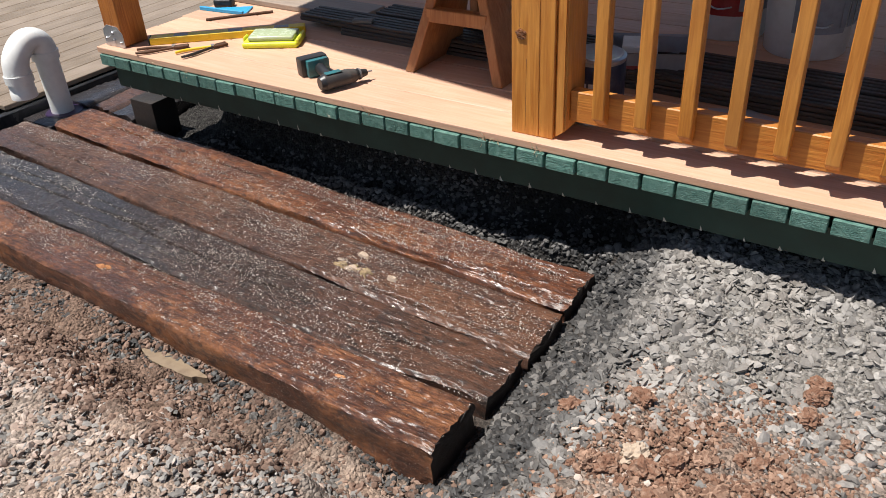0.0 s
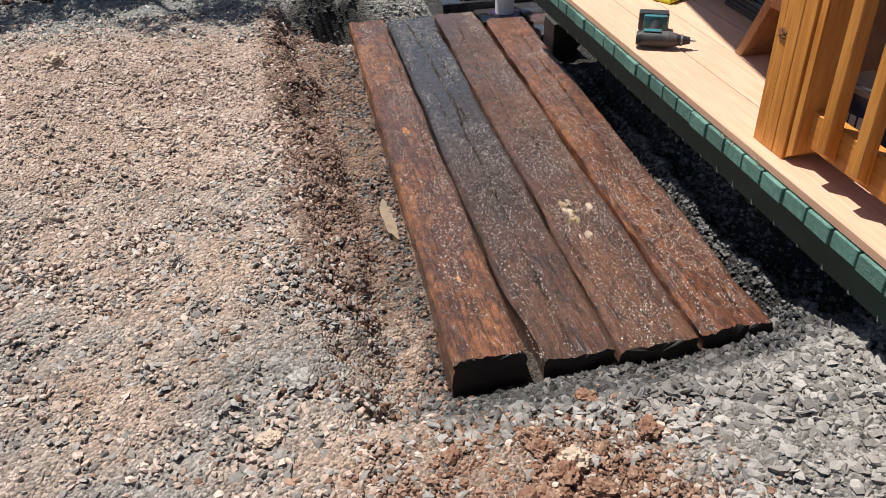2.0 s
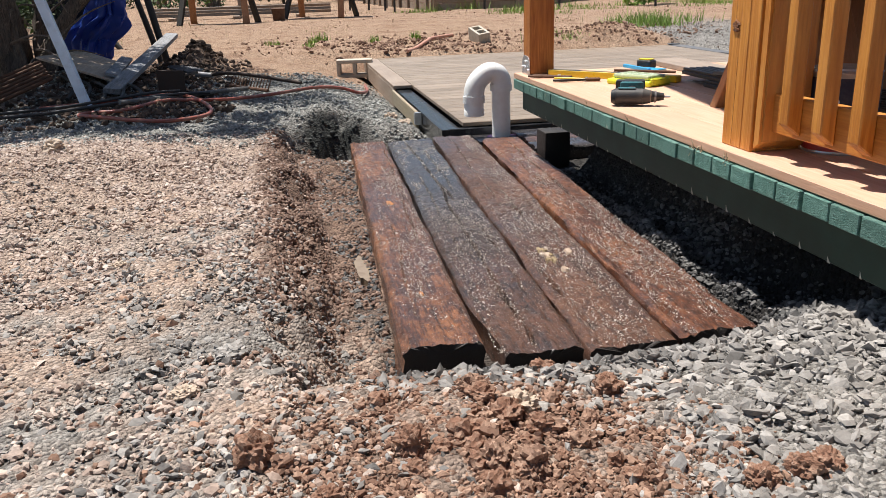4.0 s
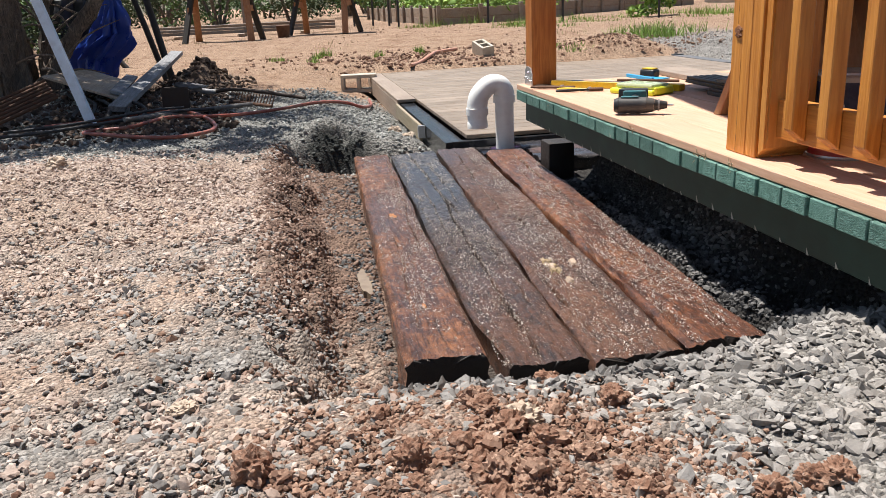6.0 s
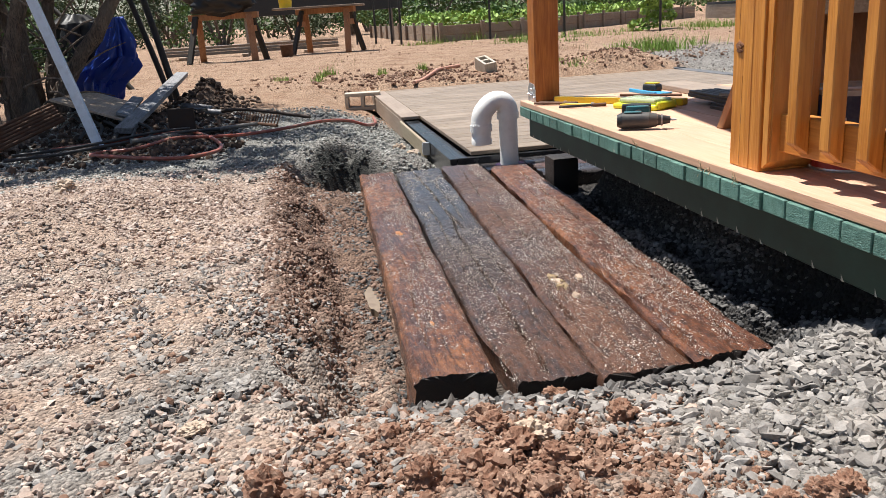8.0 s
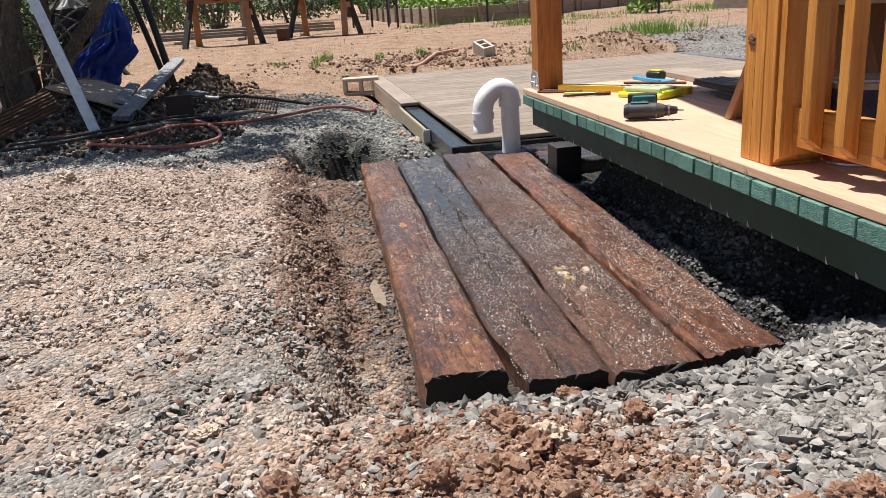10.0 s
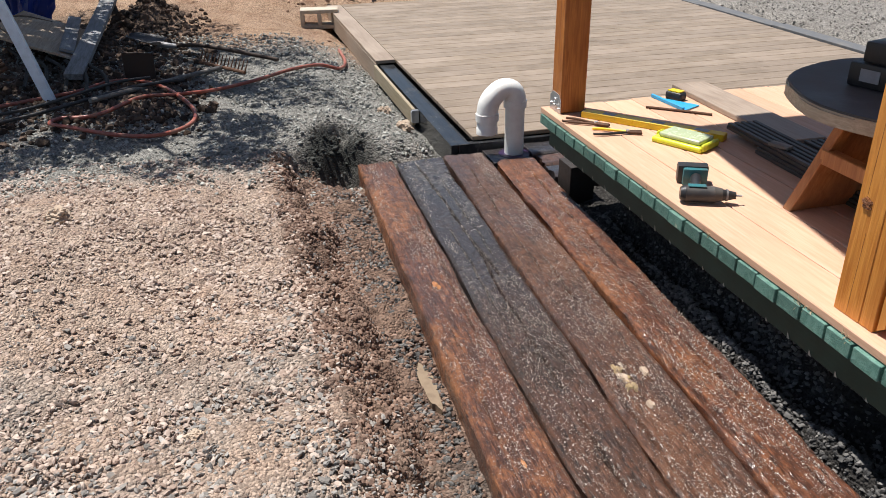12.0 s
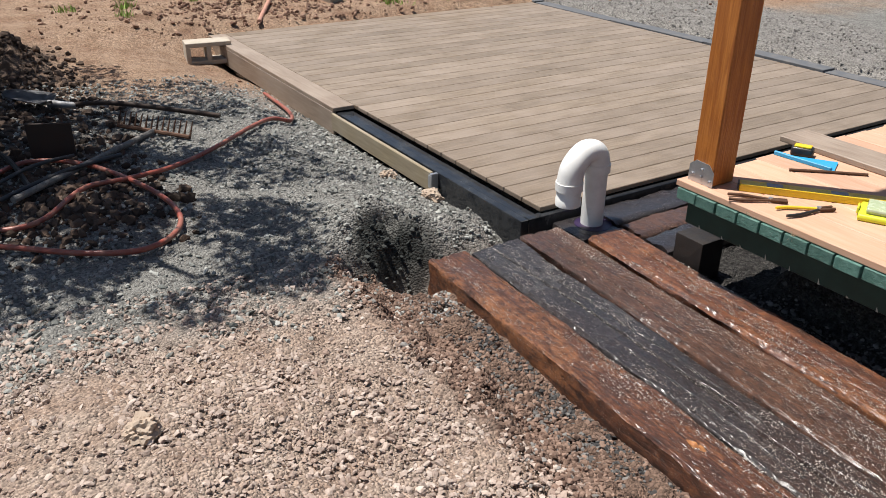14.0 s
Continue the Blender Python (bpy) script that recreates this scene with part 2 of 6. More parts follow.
    z = z + 0.22 * hump(x, y, -6.15, -1.92, 0.42, 0.26) * (1 + 0.5 * fbm(x, y, 5, 4, 61))
    z = z + 0.03 * hump(x, y, -3.6, -1.85, 0.35, 0.25)
    return z

# ---- materials ----
CEDAR = lumber("stained_cedar", (0.62, 0.265, 0.050), (0.42, 0.145, 0.022), "z", 0.42, weather=0.22, greycol=(0.62, 0.34, 0.10))
CEDAR_DARK = lumber("stained_cedar_reddish", (0.52, 0.19, 0.036), (0.30, 0.085, 0.014), "z", 0.42, weather=0.15, greycol=(0.50, 0.24, 0.08))
CEDAR_X = lumber("stained_cedar_rail", (0.60, 0.25, 0.047), (0.41, 0.14, 0.021), "x", 0.42)
DECKWOOD = lumber("pale_deck_wood", (0.64, 0.40, 0.285), (0.54, 0.315, 0.205), "x", 0.6, weather=0.3, greycol=(0.58, 0.37, 0.24), bump=0.2)
RAWWOOD = lumber("brown_table_wood", (0.44, 0.20, 0.075), (0.28, 0.10, 0.032), "z", 0.55, weather=0.35, greycol=(0.42, 0.28, 0.17))
GREYWOOD = lumber("weathered_grey_wood", (0.24, 0.22, 0.2), (0.13, 0.115, 0.1), "x", 0.75, weather=0.5)
OLDPLANK = lumber("old_plank_wood", (0.34, 0.25, 0.17), (0.17, 0.11, 0.07), "x", 0.8, weather=0.5)
COMPOSITE = lumber("composite_board", (0.300, 0.232, 0.168), (0.185, 0.138, 0.096), "y", 0.42, weather=0.6, greycol=(0.31, 0.250, 0.205), bump=0.3)
COMPOSITE_X = lumber("composite_edge_board", (0.32, 0.25, 0.195), (0.22, 0.165, 0.125), "x", 0.5, weather=0.5, greycol=(0.36, 0.30, 0.25), bump=0.2)
DARKCOMP = lumber("dark_composite", (0.075, 0.058, 0.05), (0.04, 0.03, 0.026), "x", 0.5)
FASCIAWOOD = lumber("treated_fascia", (0.36, 0.30, 0.20), (0.25, 0.20, 0.125), "x", 0.65, weather=0.4, greycol=(0.34, 0.3, 0.25))
PVC = plain("white_pvc", (0.82, 0.82, 0.80), 0.32, dirt=0.32, scale=9, bump=0.05, dirtcol=(0.42, 0.40, 0.38))
STEEL = plain("galvanised_steel", (0.55, 0.57, 0.6), 0.38, 0.85, 0.25, 22)
TAPE = plain("wet_black_tape", (0.02, 0.022, 0.026), 0.16, 0.0, 0.35, 11, 0.3, (0.09, 0.095, 0.1))
BLACK = plain("black_plastic", (0.018, 0.018, 0.02), 0.42, 0.0, 0.3, 30, 0.2, (0.07, 0.06, 0.05))
RUBBER = plain("dark_rubber", (0.03, 0.03, 0.033), 0.55, 0.0, 0.5, 10, 0.2, (0.14, 0.12, 0.1))
TEAL = plain("teal_plastic", (0.03, 0.15, 0.17), 0.4, 0.0, 0.75, 30, 0.15, (0.055, 0.055, 0.05))
YELLOW = plain("yellow_paint", (0.80, 0.56, 0.02), 0.35, 0.0, 0.25, 22, 0.1, (0.4, 0.3, 0.1))
LIME = plain("lime_plastic", (0.66, 0.70, 0.03), 0.35, 0.0, 0.2, 20)
BLUE = plain("blue_plastic", (0.03, 0.34, 0.66), 0.38, 0.0, 0.15, 20)
NAVY = plain("navy_label", (0.02, 0.025, 0.06), 0.4, 0.0, 0.3, 18, 0.1, (0.3, 0.3, 0.3))
RED = plain("red_label", (0.36, 0.03, 0.03), 0.45, 0.0, 0.3, 20)
WHITE = plain("white_plastic", (0.72, 0.72, 0.70), 0.45, 0.0, 0.45, 7, 0.1, (0.36, 0.32, 0.28))
PRINT = plain("printed_grey", (0.30, 0.31, 0.34), 0.5, 0.0, 0.3, 30)
CONCRETE = plain("concrete_block", (0.46, 0.41, 0.34), 0.92, 0.0, 0.5, 16, 0.8, (0.36, 0.26, 0.18))
HOSE = plain("red_hose", (0.30, 0.075, 0.05), 0.38, 0.0, 0.55, 16, 0.1, (0.40, 0.26, 0.19))
PEACH = plain("faded_hose", (0.52, 0.27, 0.19), 0.5, 0.0, 0.4, 16)
TARP = plain("blue_tarp", (0.012, 0.045, 0.32), 0.34, 0.0, 0.3, 6, 0.3, (0.03, 0.06, 0.2))
BAG = plain("black_bag", (0.010, 0.010, 0.011), 0.55, 0.0, 0.3, 8, 0.4, (0.04, 0.034, 0.03))
RUST = plain("rusty_iron", (0.11, 0.055, 0.032), 0.75, 0.3, 0.6, 20, 0.5, (0.06, 0.03, 0.02))
GREYSTEEL = plain("dull_steel", (0.22, 0.22, 0.23), 0.6, 0.4, 0.5, 14, 0.2, (0.10, 0.08, 0.06))
DARKRUST = plain("dark_steel", (0.035, 0.022, 0.017), 0.7, 0.2, 0.5, 20, 0.4, (0.07, 0.04, 0.025))
BARK = lumber("shaggy_bark", (0.24, 0.17, 0.125), (0.03, 0.022, 0.018), "z", 0.9, 2.2, 0.4, (0.25, 0.22, 0.19), 1.0)
CHAR = plain("charred_wood", (0.02, 0.018, 0.016), 0.7, 0.0, 0.4, 12, 0.5, (0.09, 0.07, 0.05))
STONE = plain("pale_stone", (0.44, 0.35, 0.27), 0.9, 0.0, 0.5, 24, 0.7, (0.32, 0.22, 0.16))
CLAY = plain("clay_clod", (0.20, 0.100, 0.062), 0.95, 0.0, 0.9, 70, 1.0, (0.38, 0.26, 0.19))
PUDDLE = plain("silty_water", (0.25, 0.19, 0.13), 0.08, 0.0, 0.8, 26, 0.05, (0.16, 0.115, 0.08))


CLEAR = plain("milky_lid", (0.40, 0.46, 0.27), 0.22, 0.0, 0.3, 24, 0.1, (0.62, 0.66, 0.62))


def green_paint():
    """Old dark green paint, scuffed and dusty at the sawn ends."""
    n = Nodes("green_paint", 0.5)
    a = n.noise(n.pos, 45, 5, 0.65)
    b = n.noise(n.map(n.pos, (1, 1, 2.5)), 150, 4, 0.6)
    col = n.mix(n.ramp(a, (0.35, 0.0), (0.7, 1.0)), (0.050, 0.135, 0.110), (0.13, 0.25, 0.21))
    chips = n.ramp(n.noise(n.pos, 16, 6, 0.7), (0.66, 0.0), (0.72, 1.0))
    col = n.mix(n.math("MULTIPLY", chips, 0.8), col, (0.38, 0.36, 0.28))
    col = n.mix(n.math("MULTIPLY", n.ramp(b, (0.55, 0.0), (0.8, 1.0)), 0.5), col, (0.20, 0.29, 0.25))
    n.bump(n.math("ADD", n.noise(n.pos, 70, 5), b), 0.7, 0.006)
    return n.done(n.vary(col, 0.8, 1.25), n.ramp(a, (0.3, 0.35), (0.7, 0.6)))


def green_fascia():
    n = Nodes("green_fascia", 0.45)
    a = n.noise(n.pos, 9, 5, 0.6)
    col = n.mix(n.ramp(a, (0.35, 0.0), (0.7, 1.0)), (0.007, 0.032, 0.023), (0.014, 0.052, 0.038))
    n.bump(n.noise(n.map(n.pos, (2, 20, 20)), 6, 4), 0.2, 0.003)
    return n.done(col)


GREEN, GREENBOARD = green_paint(), green_fascia()


def tie_wood(name, base, deep, warm, blue=0.0, seed=0.0):
    """Old creosoted sleeper, soaked: fibrous, brown to black, rusty in patches, gritty with pale sand and painted
    glints, under a film of water.
    """
    n = Nodes(name, 0.5, spec=0.35)
    p = n.map(n.obj, (1, 1, 1), shift=(seed, seed * 0.7, 0))
    fibre = n.noise(n.map(p, (1, 11, 6)), 9.0, 7, 0.75, 0.5)
    hair = n.noise(n.map(p, (1, 9, 9)), 34.0, 4, 0.7, 0.3)
    blot = n.noise(n.map(p, (1, 2.0, 1)), 2.3, 6, 0.66, 0.5)
    mott = n.noise(n.map(p, (1, 1.6, 1)), 24, 7, 0.78)
    spots = n.noise(p, 95, 5, 0.75)
    tone = n.math("ADD", n.math("MULTIPLY", fibre, 0.45), n.math("ADD", n.math("MULTIPLY", mott, 0.35), n.math("MULTIPLY", hair, 0.2)))
    col = n.mix(n.ramp(tone, (0.42, 0.0), (0.60, 1.0)), deep, base)
    rusty = n.math("ADD", n.math("MULTIPLY", blot, 0.38), n.math("ADD", n.math("MULTIPLY", mott, 0.30), n.math("ADD", n.math("MULTIPLY", fibre, 0.17), n.math("MULTIPLY", spots, 0.15))))
    col = n.mix(n.math("MULTIPLY", n.ramp(rusty, (0.485, 0.0), (0.575, 1.0)), 0.7), col, warm)
    col = n.mix(n.math("MULTIPLY", n.ramp(blot, (0.30, 1.0), (0.46, 0.0)), 0.5), col, deep)
    col = n.mix(n.math("MULTIPLY", n.ramp(hair, (0.33, 1.0), (0.44, 0.0)), 0.8), col, deep)
    if blue:
        x, y, z = n.axes(n.obj)
        tar = n.math("MULTIPLY", n.ramp(n.math("ADD", n.math("MULTIPLY", x, -0.30), n.math("MULTIPLY", blot, 0.6)), (0.42, 0.0), (0.72, 1.0)), blue)
        col = n.mix(n.math("MULTIPLY", tar, 0.85), col, (0.017, 0.016, 0.019))
    # pale sand, thicker in drifts, with painted specks for wet glints
    drift = n.noise(n.map(p, (1, 1.6, 1)), 5.5, 5, 0.68)
    grain = None
    for scale, low, high, reach in ((150, 0.985, 0.86, 0.22), (290, 0.96, 0.70, 0.25)):
        chance = n.cells(p, scale, "F1", "Color")
        pick = n.math("GREATER_THAN", n.axes(chance)[0], n.ramp(drift, (0.36, low), (0.66, high)))
        dot = n.math("MULTIPLY", n.math("LESS_THAN", n.cells(p, scale), reach), pick)
        grain = dot if grain is None else n.math("MAXIMUM", grain, dot)
    col = n.mix(n.math("MULTIPLY", grain, 0.75), col, (0.58, 0.51, 0.45))
    h = n.math("ADD", n.math("MULTIPLY", fibre, 0.9), n.math("ADD", n.math("MULTIPLY", mott, 1.1), n.math("MULTIPLY", hair, 0.55)))
    h = n.math("ADD", h, n.math("ADD", n.math("MULTIPLY", spots, 0.5), n.math("MULTIPLY", grain, 0.6)))
    n.bump(h, 1.0, 0.0062)
    ripple = n.math("ADD", n.math("MULTIPLY", mott, 0.8), n.math("ADD", n.math("MULTIPLY", spots, 0.8), n.math("MULTIPLY", grain, 1.2)))
    film = n.t.nodes.new("ShaderNodeBump")
    film.inputs["Strength"].default_value, film.inputs["Distance"].default_value = 0.5, 0.0018
    n.put(n.math("MULTIPLY", ripple, n.math("SUBTRACT", 1.0, n.math("MULTIPLY", tar, 0.8))) if blue else ripple, film.inputs["Height"])
    n.put(film.outputs[0], n.b.inputs["Coat Normal"])
    wet = n.noise(p, 2.6, 5, 0.62)
    n.b.inputs["Coat IOR"].default_value = 1.5
    cover = n.ramp(wet, (0.40, 0.85), (0.66, 0.22))
    n.put(n.math("MAXIMUM", cover, tar) if blue else cover, n.b.inputs["Coat Weight"])
    n.put(n.ramp(wet, (0.35, 0.17), (0.65, 0.32)), n.b.inputs["Coat Roughness"])
    rough = n.ramp(wet, (0.34, 0.36), (0.66, 0.62))
    return n.done(col, rough)


def earth():
    """Ground: tan grit, grey crushed rock, red clay in the dug bed, wet by the timbers, shade-dark under the porch and
    at the hole, orange soil far off.
    """
    n = Nodes("earth", 0.95, spec=0.3)
    x, y, z = n.axes(n.pos)
    big = n.noise(n.pos, 1.6, 5, 0.6)
    mid = n.noise(n.pos, 7, 5, 0.65)
    fine = n.noise(n.pos, 60, 5, 0.7)
    grit = n.cells(n.pos, 120, "F1", "Color")
    gritd = n.cells(n.pos, 120)
    tan = n.mix(n.ramp(mid, (0.3, 0.0), (0.7, 1.0)), (0.345, 0.238, 0.178), (0.470, 0.368, 0.298))
    grey = n.mix(n.ramp(mid, (0.3, 0.0), (0.7, 1.0)), (0.20, 0.185, 0.17), (0.33, 0.31, 0.285))
    clay = n.mix(n.ramp(mid, (0.3, 0.0), (0.7, 1.0)), (0.100, 0.060, 0.045), (0.245, 0.164, 0.122))
    orange = n.mix(n.ramp(mid, (0.3, 0.0), (0.7, 1.0)), (0.31, 0.195, 0.125), (0.43, 0.30, 0.21))
    orange = n.mix(n.math("MULTIPLY", n.ramp(n.noise(n.pos, 3.4, 6, 0.7), (0.50, 0.0), (0.66, 1.0)), 0.65), orange, (0.19, 0.095, 0.055))

    def rise(v, a, b, wob=0.0):
        m = n.t.nodes.new("ShaderNodeMapRange")
        m.interpolation_type = "SMOOTHSTEP"
        n.put(n.math("ADD", v, n.math("MULTIPLY", n.math("SUBTRACT", big, 0.5), wob)) if wob else v, m.inputs[0])
        m.inputs[1].default_value, m.inputs[2].default_value = a, b
        return m.outputs[0]

    nearx = rise(x, -1.1, 0.0, 1.2)
    col = n.mix(n.math("MULTIPLY", n.ramp(big, (0.38, 0.0), (0.56, 1.0)), n.math("ADD", n.math("MULTIPLY", nearx, 0.8), 0.12)), tan, grey)
    lot = n.math("MULTIPLY", rise(x, -2.05, -2.5, 0.5), rise(y, -3.0, -2.2, 0.4))
    col = n.mix(lot, col, n.mix(0.35, grey, (0.20, 0.21, 0.195)))
    far = rise(x, -4.6, -5.6, 1.6)
    col = n.mix(far, col, orange)
    path = n.math("MULTIPLY", n.math("MULTIPLY", rise(y, 3.1, 3.3), rise(y, 5.0, 4.6, 0.5)), rise(x, -10.0, -7.5))
    col = n.mix(path, col, grey)
    right = n.math("MULTIPLY", rise(x, 0.1, 0.35, 0.3), rise(y, -0.75, -0.5, 0.5))
    col = n.mix(right, col, grey)
    bed = n.math("MULTIPLY", n.math("MULTIPLY", rise(y, -1.26, -1.14, 0.3), rise(x, 0.0, -0.45, 0.5)), rise(x, -2.7, -2.4, 0.3))
    col = n.mix(bed, col, clay)
    loam = n.math("MULTIPLY", n.math("MULTIPLY", rise(x, -7.1, -6.5, 0.5), rise(x, -3.0, -3.5, 0.8)), rise(y, -1.35, -1.75, 0.6))
    col = n.mix(n.math("MULTIPLY", loam, 0.8), col, n.mix(n.ramp(mid, (0.3, 0.0), (0.7, 1.0)), (0.05, 0.034, 0.025), (0.15, 0.105, 0.08)))
    pile = n.math("MULTIPLY", n.math("MULTIPLY", rise(x, 0.36, 0.54, 0.2), rise(y, -0.4, -0.6, 0.4)), rise(y, -1.25, -1.05, 0.4))
    col = n.mix(n.math("MULTIPLY", pile, 0.8), col, n.mix(0.4, clay, tan))
    # dark soil under the porch deck; the deck's shade is put into its colour too
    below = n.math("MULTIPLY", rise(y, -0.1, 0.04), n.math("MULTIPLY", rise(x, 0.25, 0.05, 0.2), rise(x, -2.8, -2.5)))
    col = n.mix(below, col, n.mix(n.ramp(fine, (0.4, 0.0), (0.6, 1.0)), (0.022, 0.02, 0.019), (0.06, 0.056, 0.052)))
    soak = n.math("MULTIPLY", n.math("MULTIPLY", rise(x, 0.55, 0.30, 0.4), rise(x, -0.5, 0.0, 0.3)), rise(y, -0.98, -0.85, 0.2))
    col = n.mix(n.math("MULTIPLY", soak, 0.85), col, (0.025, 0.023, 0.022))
    # wet gravel round the hole, with its inner shade put into the black
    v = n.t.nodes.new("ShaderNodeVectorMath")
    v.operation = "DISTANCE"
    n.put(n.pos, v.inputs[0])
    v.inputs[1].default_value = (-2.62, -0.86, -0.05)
    wet_hole_shade = n.math("ADD", v.outputs["Value"], n.math("MULTIPLY", n.noise(n.pos, 6.0, 4, 0.65), 0.22))
    col = n.mix(n.ramp(wet_hole_shade, (0.23, 0.9), (0.35, 0.0)), col, (0.014, 0.017, 0.016))
    hue = n.mix(1.0, col, n.ramp(n.axes(grit)[0], (0.0, 0.55), (0.5, 1.0), (1.0, 1.4)), "MULTIPLY")
    hue = n.mix(1.0, hue, n.ramp(fine, (0.3, 0.78), (0.7, 1.18)), "MULTIPLY")
    n.bump(n.math("ADD", n.math("MULTIPLY", gritd, -0.8), n.math("ADD", fine, mid)), 0.95, 0.017)
    return n.done(hue)


def rock(name, low, high, tint, wet=False, rough=0.9, damp=False):
    """Loose stones: each one a shade of its own; soaked and dark within reach of the timbers."""
    n = Nodes(name, rough, spec=0.35)
    f = n.noise(n.pos, 95, 5, 0.65)
    col = n.mix(n.island, low, high)
    col = n.mix(n.ramp(n.cells(n.pos, 7, "F1", "Distance"), (0.3, 0.0), (0.9, 0.35)), col, tint)
    col = n.mix(1.0, col, n.ramp(f, (0.3, 0.8), (0.7, 1.2)), "MULTIPLY")
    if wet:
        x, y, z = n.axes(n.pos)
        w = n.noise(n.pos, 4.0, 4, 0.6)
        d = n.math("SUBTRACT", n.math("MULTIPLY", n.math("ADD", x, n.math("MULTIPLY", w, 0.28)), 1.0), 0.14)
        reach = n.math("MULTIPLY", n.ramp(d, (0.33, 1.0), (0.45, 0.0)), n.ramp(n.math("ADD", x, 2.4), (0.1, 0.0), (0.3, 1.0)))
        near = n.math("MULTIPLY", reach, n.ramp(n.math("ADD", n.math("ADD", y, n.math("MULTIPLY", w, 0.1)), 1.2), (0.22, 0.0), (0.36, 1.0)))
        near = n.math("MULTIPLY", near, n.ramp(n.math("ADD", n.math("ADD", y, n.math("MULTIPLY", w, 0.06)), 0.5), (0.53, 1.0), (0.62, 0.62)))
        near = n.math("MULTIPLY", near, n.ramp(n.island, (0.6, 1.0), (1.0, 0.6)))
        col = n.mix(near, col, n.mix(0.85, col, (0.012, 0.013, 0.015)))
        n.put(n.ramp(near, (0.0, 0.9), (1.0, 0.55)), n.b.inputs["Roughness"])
    # wet stones at the hole, also blackened for the shade inside it
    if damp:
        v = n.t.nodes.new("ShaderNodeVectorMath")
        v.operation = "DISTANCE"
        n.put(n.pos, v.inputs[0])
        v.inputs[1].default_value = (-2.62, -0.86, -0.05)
        wet_hole_shade = n.math("ADD", v.outputs["Value"], n.math("MULTIPLY", n.noise(n.pos, 6.0, 4, 0.65), 0.22))
        col = n.mix(n.ramp(wet_hole_shade, (0.23, 0.9), (0.35, 0.0)), col, (0.014, 0.018, 0.017))
    n.bump(f, 0.6, 0.004)
    return n.done(col)


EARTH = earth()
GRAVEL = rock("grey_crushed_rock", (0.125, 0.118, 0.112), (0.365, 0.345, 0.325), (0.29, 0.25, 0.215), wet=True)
TANROCK = rock("tan_grit", (0.262, 0.194, 0.160), (0.54, 0.450, 0.390), (0.38, 0.262, 0.20))
REDROCK = rock("red_soil_crumbs", (0.075, 0.046, 0.035), (0.31, 0.210, 0.160), (0.18, 0.108, 0.080))
CLODS = rock("clay_clods", (0.100, 0.050, 0.033), (0.37, 0.240, 0.172), (0.21, 0.110, 0.072))
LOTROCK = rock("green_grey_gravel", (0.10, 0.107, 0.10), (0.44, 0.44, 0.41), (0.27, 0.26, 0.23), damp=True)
LEAF = rock("green_leaves", (0.035, 0.075, 0.02), (0.12, 0.20, 0.05), (0.05, 0.10, 0.03), rough=0.6)
BRIGHTLEAF = rock("bright_leaves", (0.12, 0.22, 0.035), (0.34, 0.48, 0.10), (0.2, 0.31, 0.07), rough=0.6)
JUNIPER = rock("juniper_leaves", (0.03, 0.05, 0.02), (0.075, 0.10, 0.04), (0.05, 0.07, 0.03), rough=0.7)
DARKSOIL = rock("dark_damp_soil", (0.022, 0.016, 0.012), (0.13, 0.088, 0.064), (0.085, 0.045, 0.028))
STRAW = rock("dry_grass", (0.30, 0.24, 0.12), (0.45, 0.38, 0.22), (0.25, 0.26, 0.1), rough=0.8)

# ---- ground ----
def spread(fine0, fine1, pitch, far0, far1, grow=1.12):
    """Grid lines: close together in the middle, wider and wider outwards."""
    mid = list(np.arange(fine0, fine1 + pitch / 2, pitch))
    d, v = pitch, mid[0]
    low = []
    while v > far0:
        d *= grow
        v -= d
        low.append(v)
    d, v = pitch, mid[-1]
    high = []
    while v < far1:
        d *= grow
        v += d
        high.append(v)
    return np.array(low[::-1] + mid + high)


def build_ground():
    gx, gy = spread(-2.9, 1.35, 0.0125, -900, 900, 1.07), spread(-2.35, 0.30, 0.0125, -900, 900, 1.07)
    xx, yy = np.meshgrid(gx, gy, indexing="ij")
    zz = ground_height(xx, yy)
    close = step(9.0, 3.0, np.hypot(xx + 1, yy + 1))
    zz = zz + close * (0.007 * fbm(xx, yy, 14, 3, 31) + 0.005 * fbm(xx, yy, 42, 2, 37))
    clay = step(-1.3, -1.15, yy) * step(-0.82, -0.9, yy) * step(0.4, 0.2, xx) * step(-2.6, -2.4, xx)
    zz = zz + clay * (0.017 * fbm(xx, yy, 9, 3, 41) + 0.013 * fbm(xx, yy, 26, 3, 43))
    nx, ny = xx.shape
    idx = np.arange(nx * ny).reshape(nx, ny)
    faces = np.stack((idx[:-1, :-1], idx[1:, :-1], idx[1:, 1:], idx[:-1, 1:]), -1).reshape(-1, 4)
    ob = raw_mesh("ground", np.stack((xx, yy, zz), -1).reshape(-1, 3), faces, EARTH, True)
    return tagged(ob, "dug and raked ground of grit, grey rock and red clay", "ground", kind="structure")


build_ground()

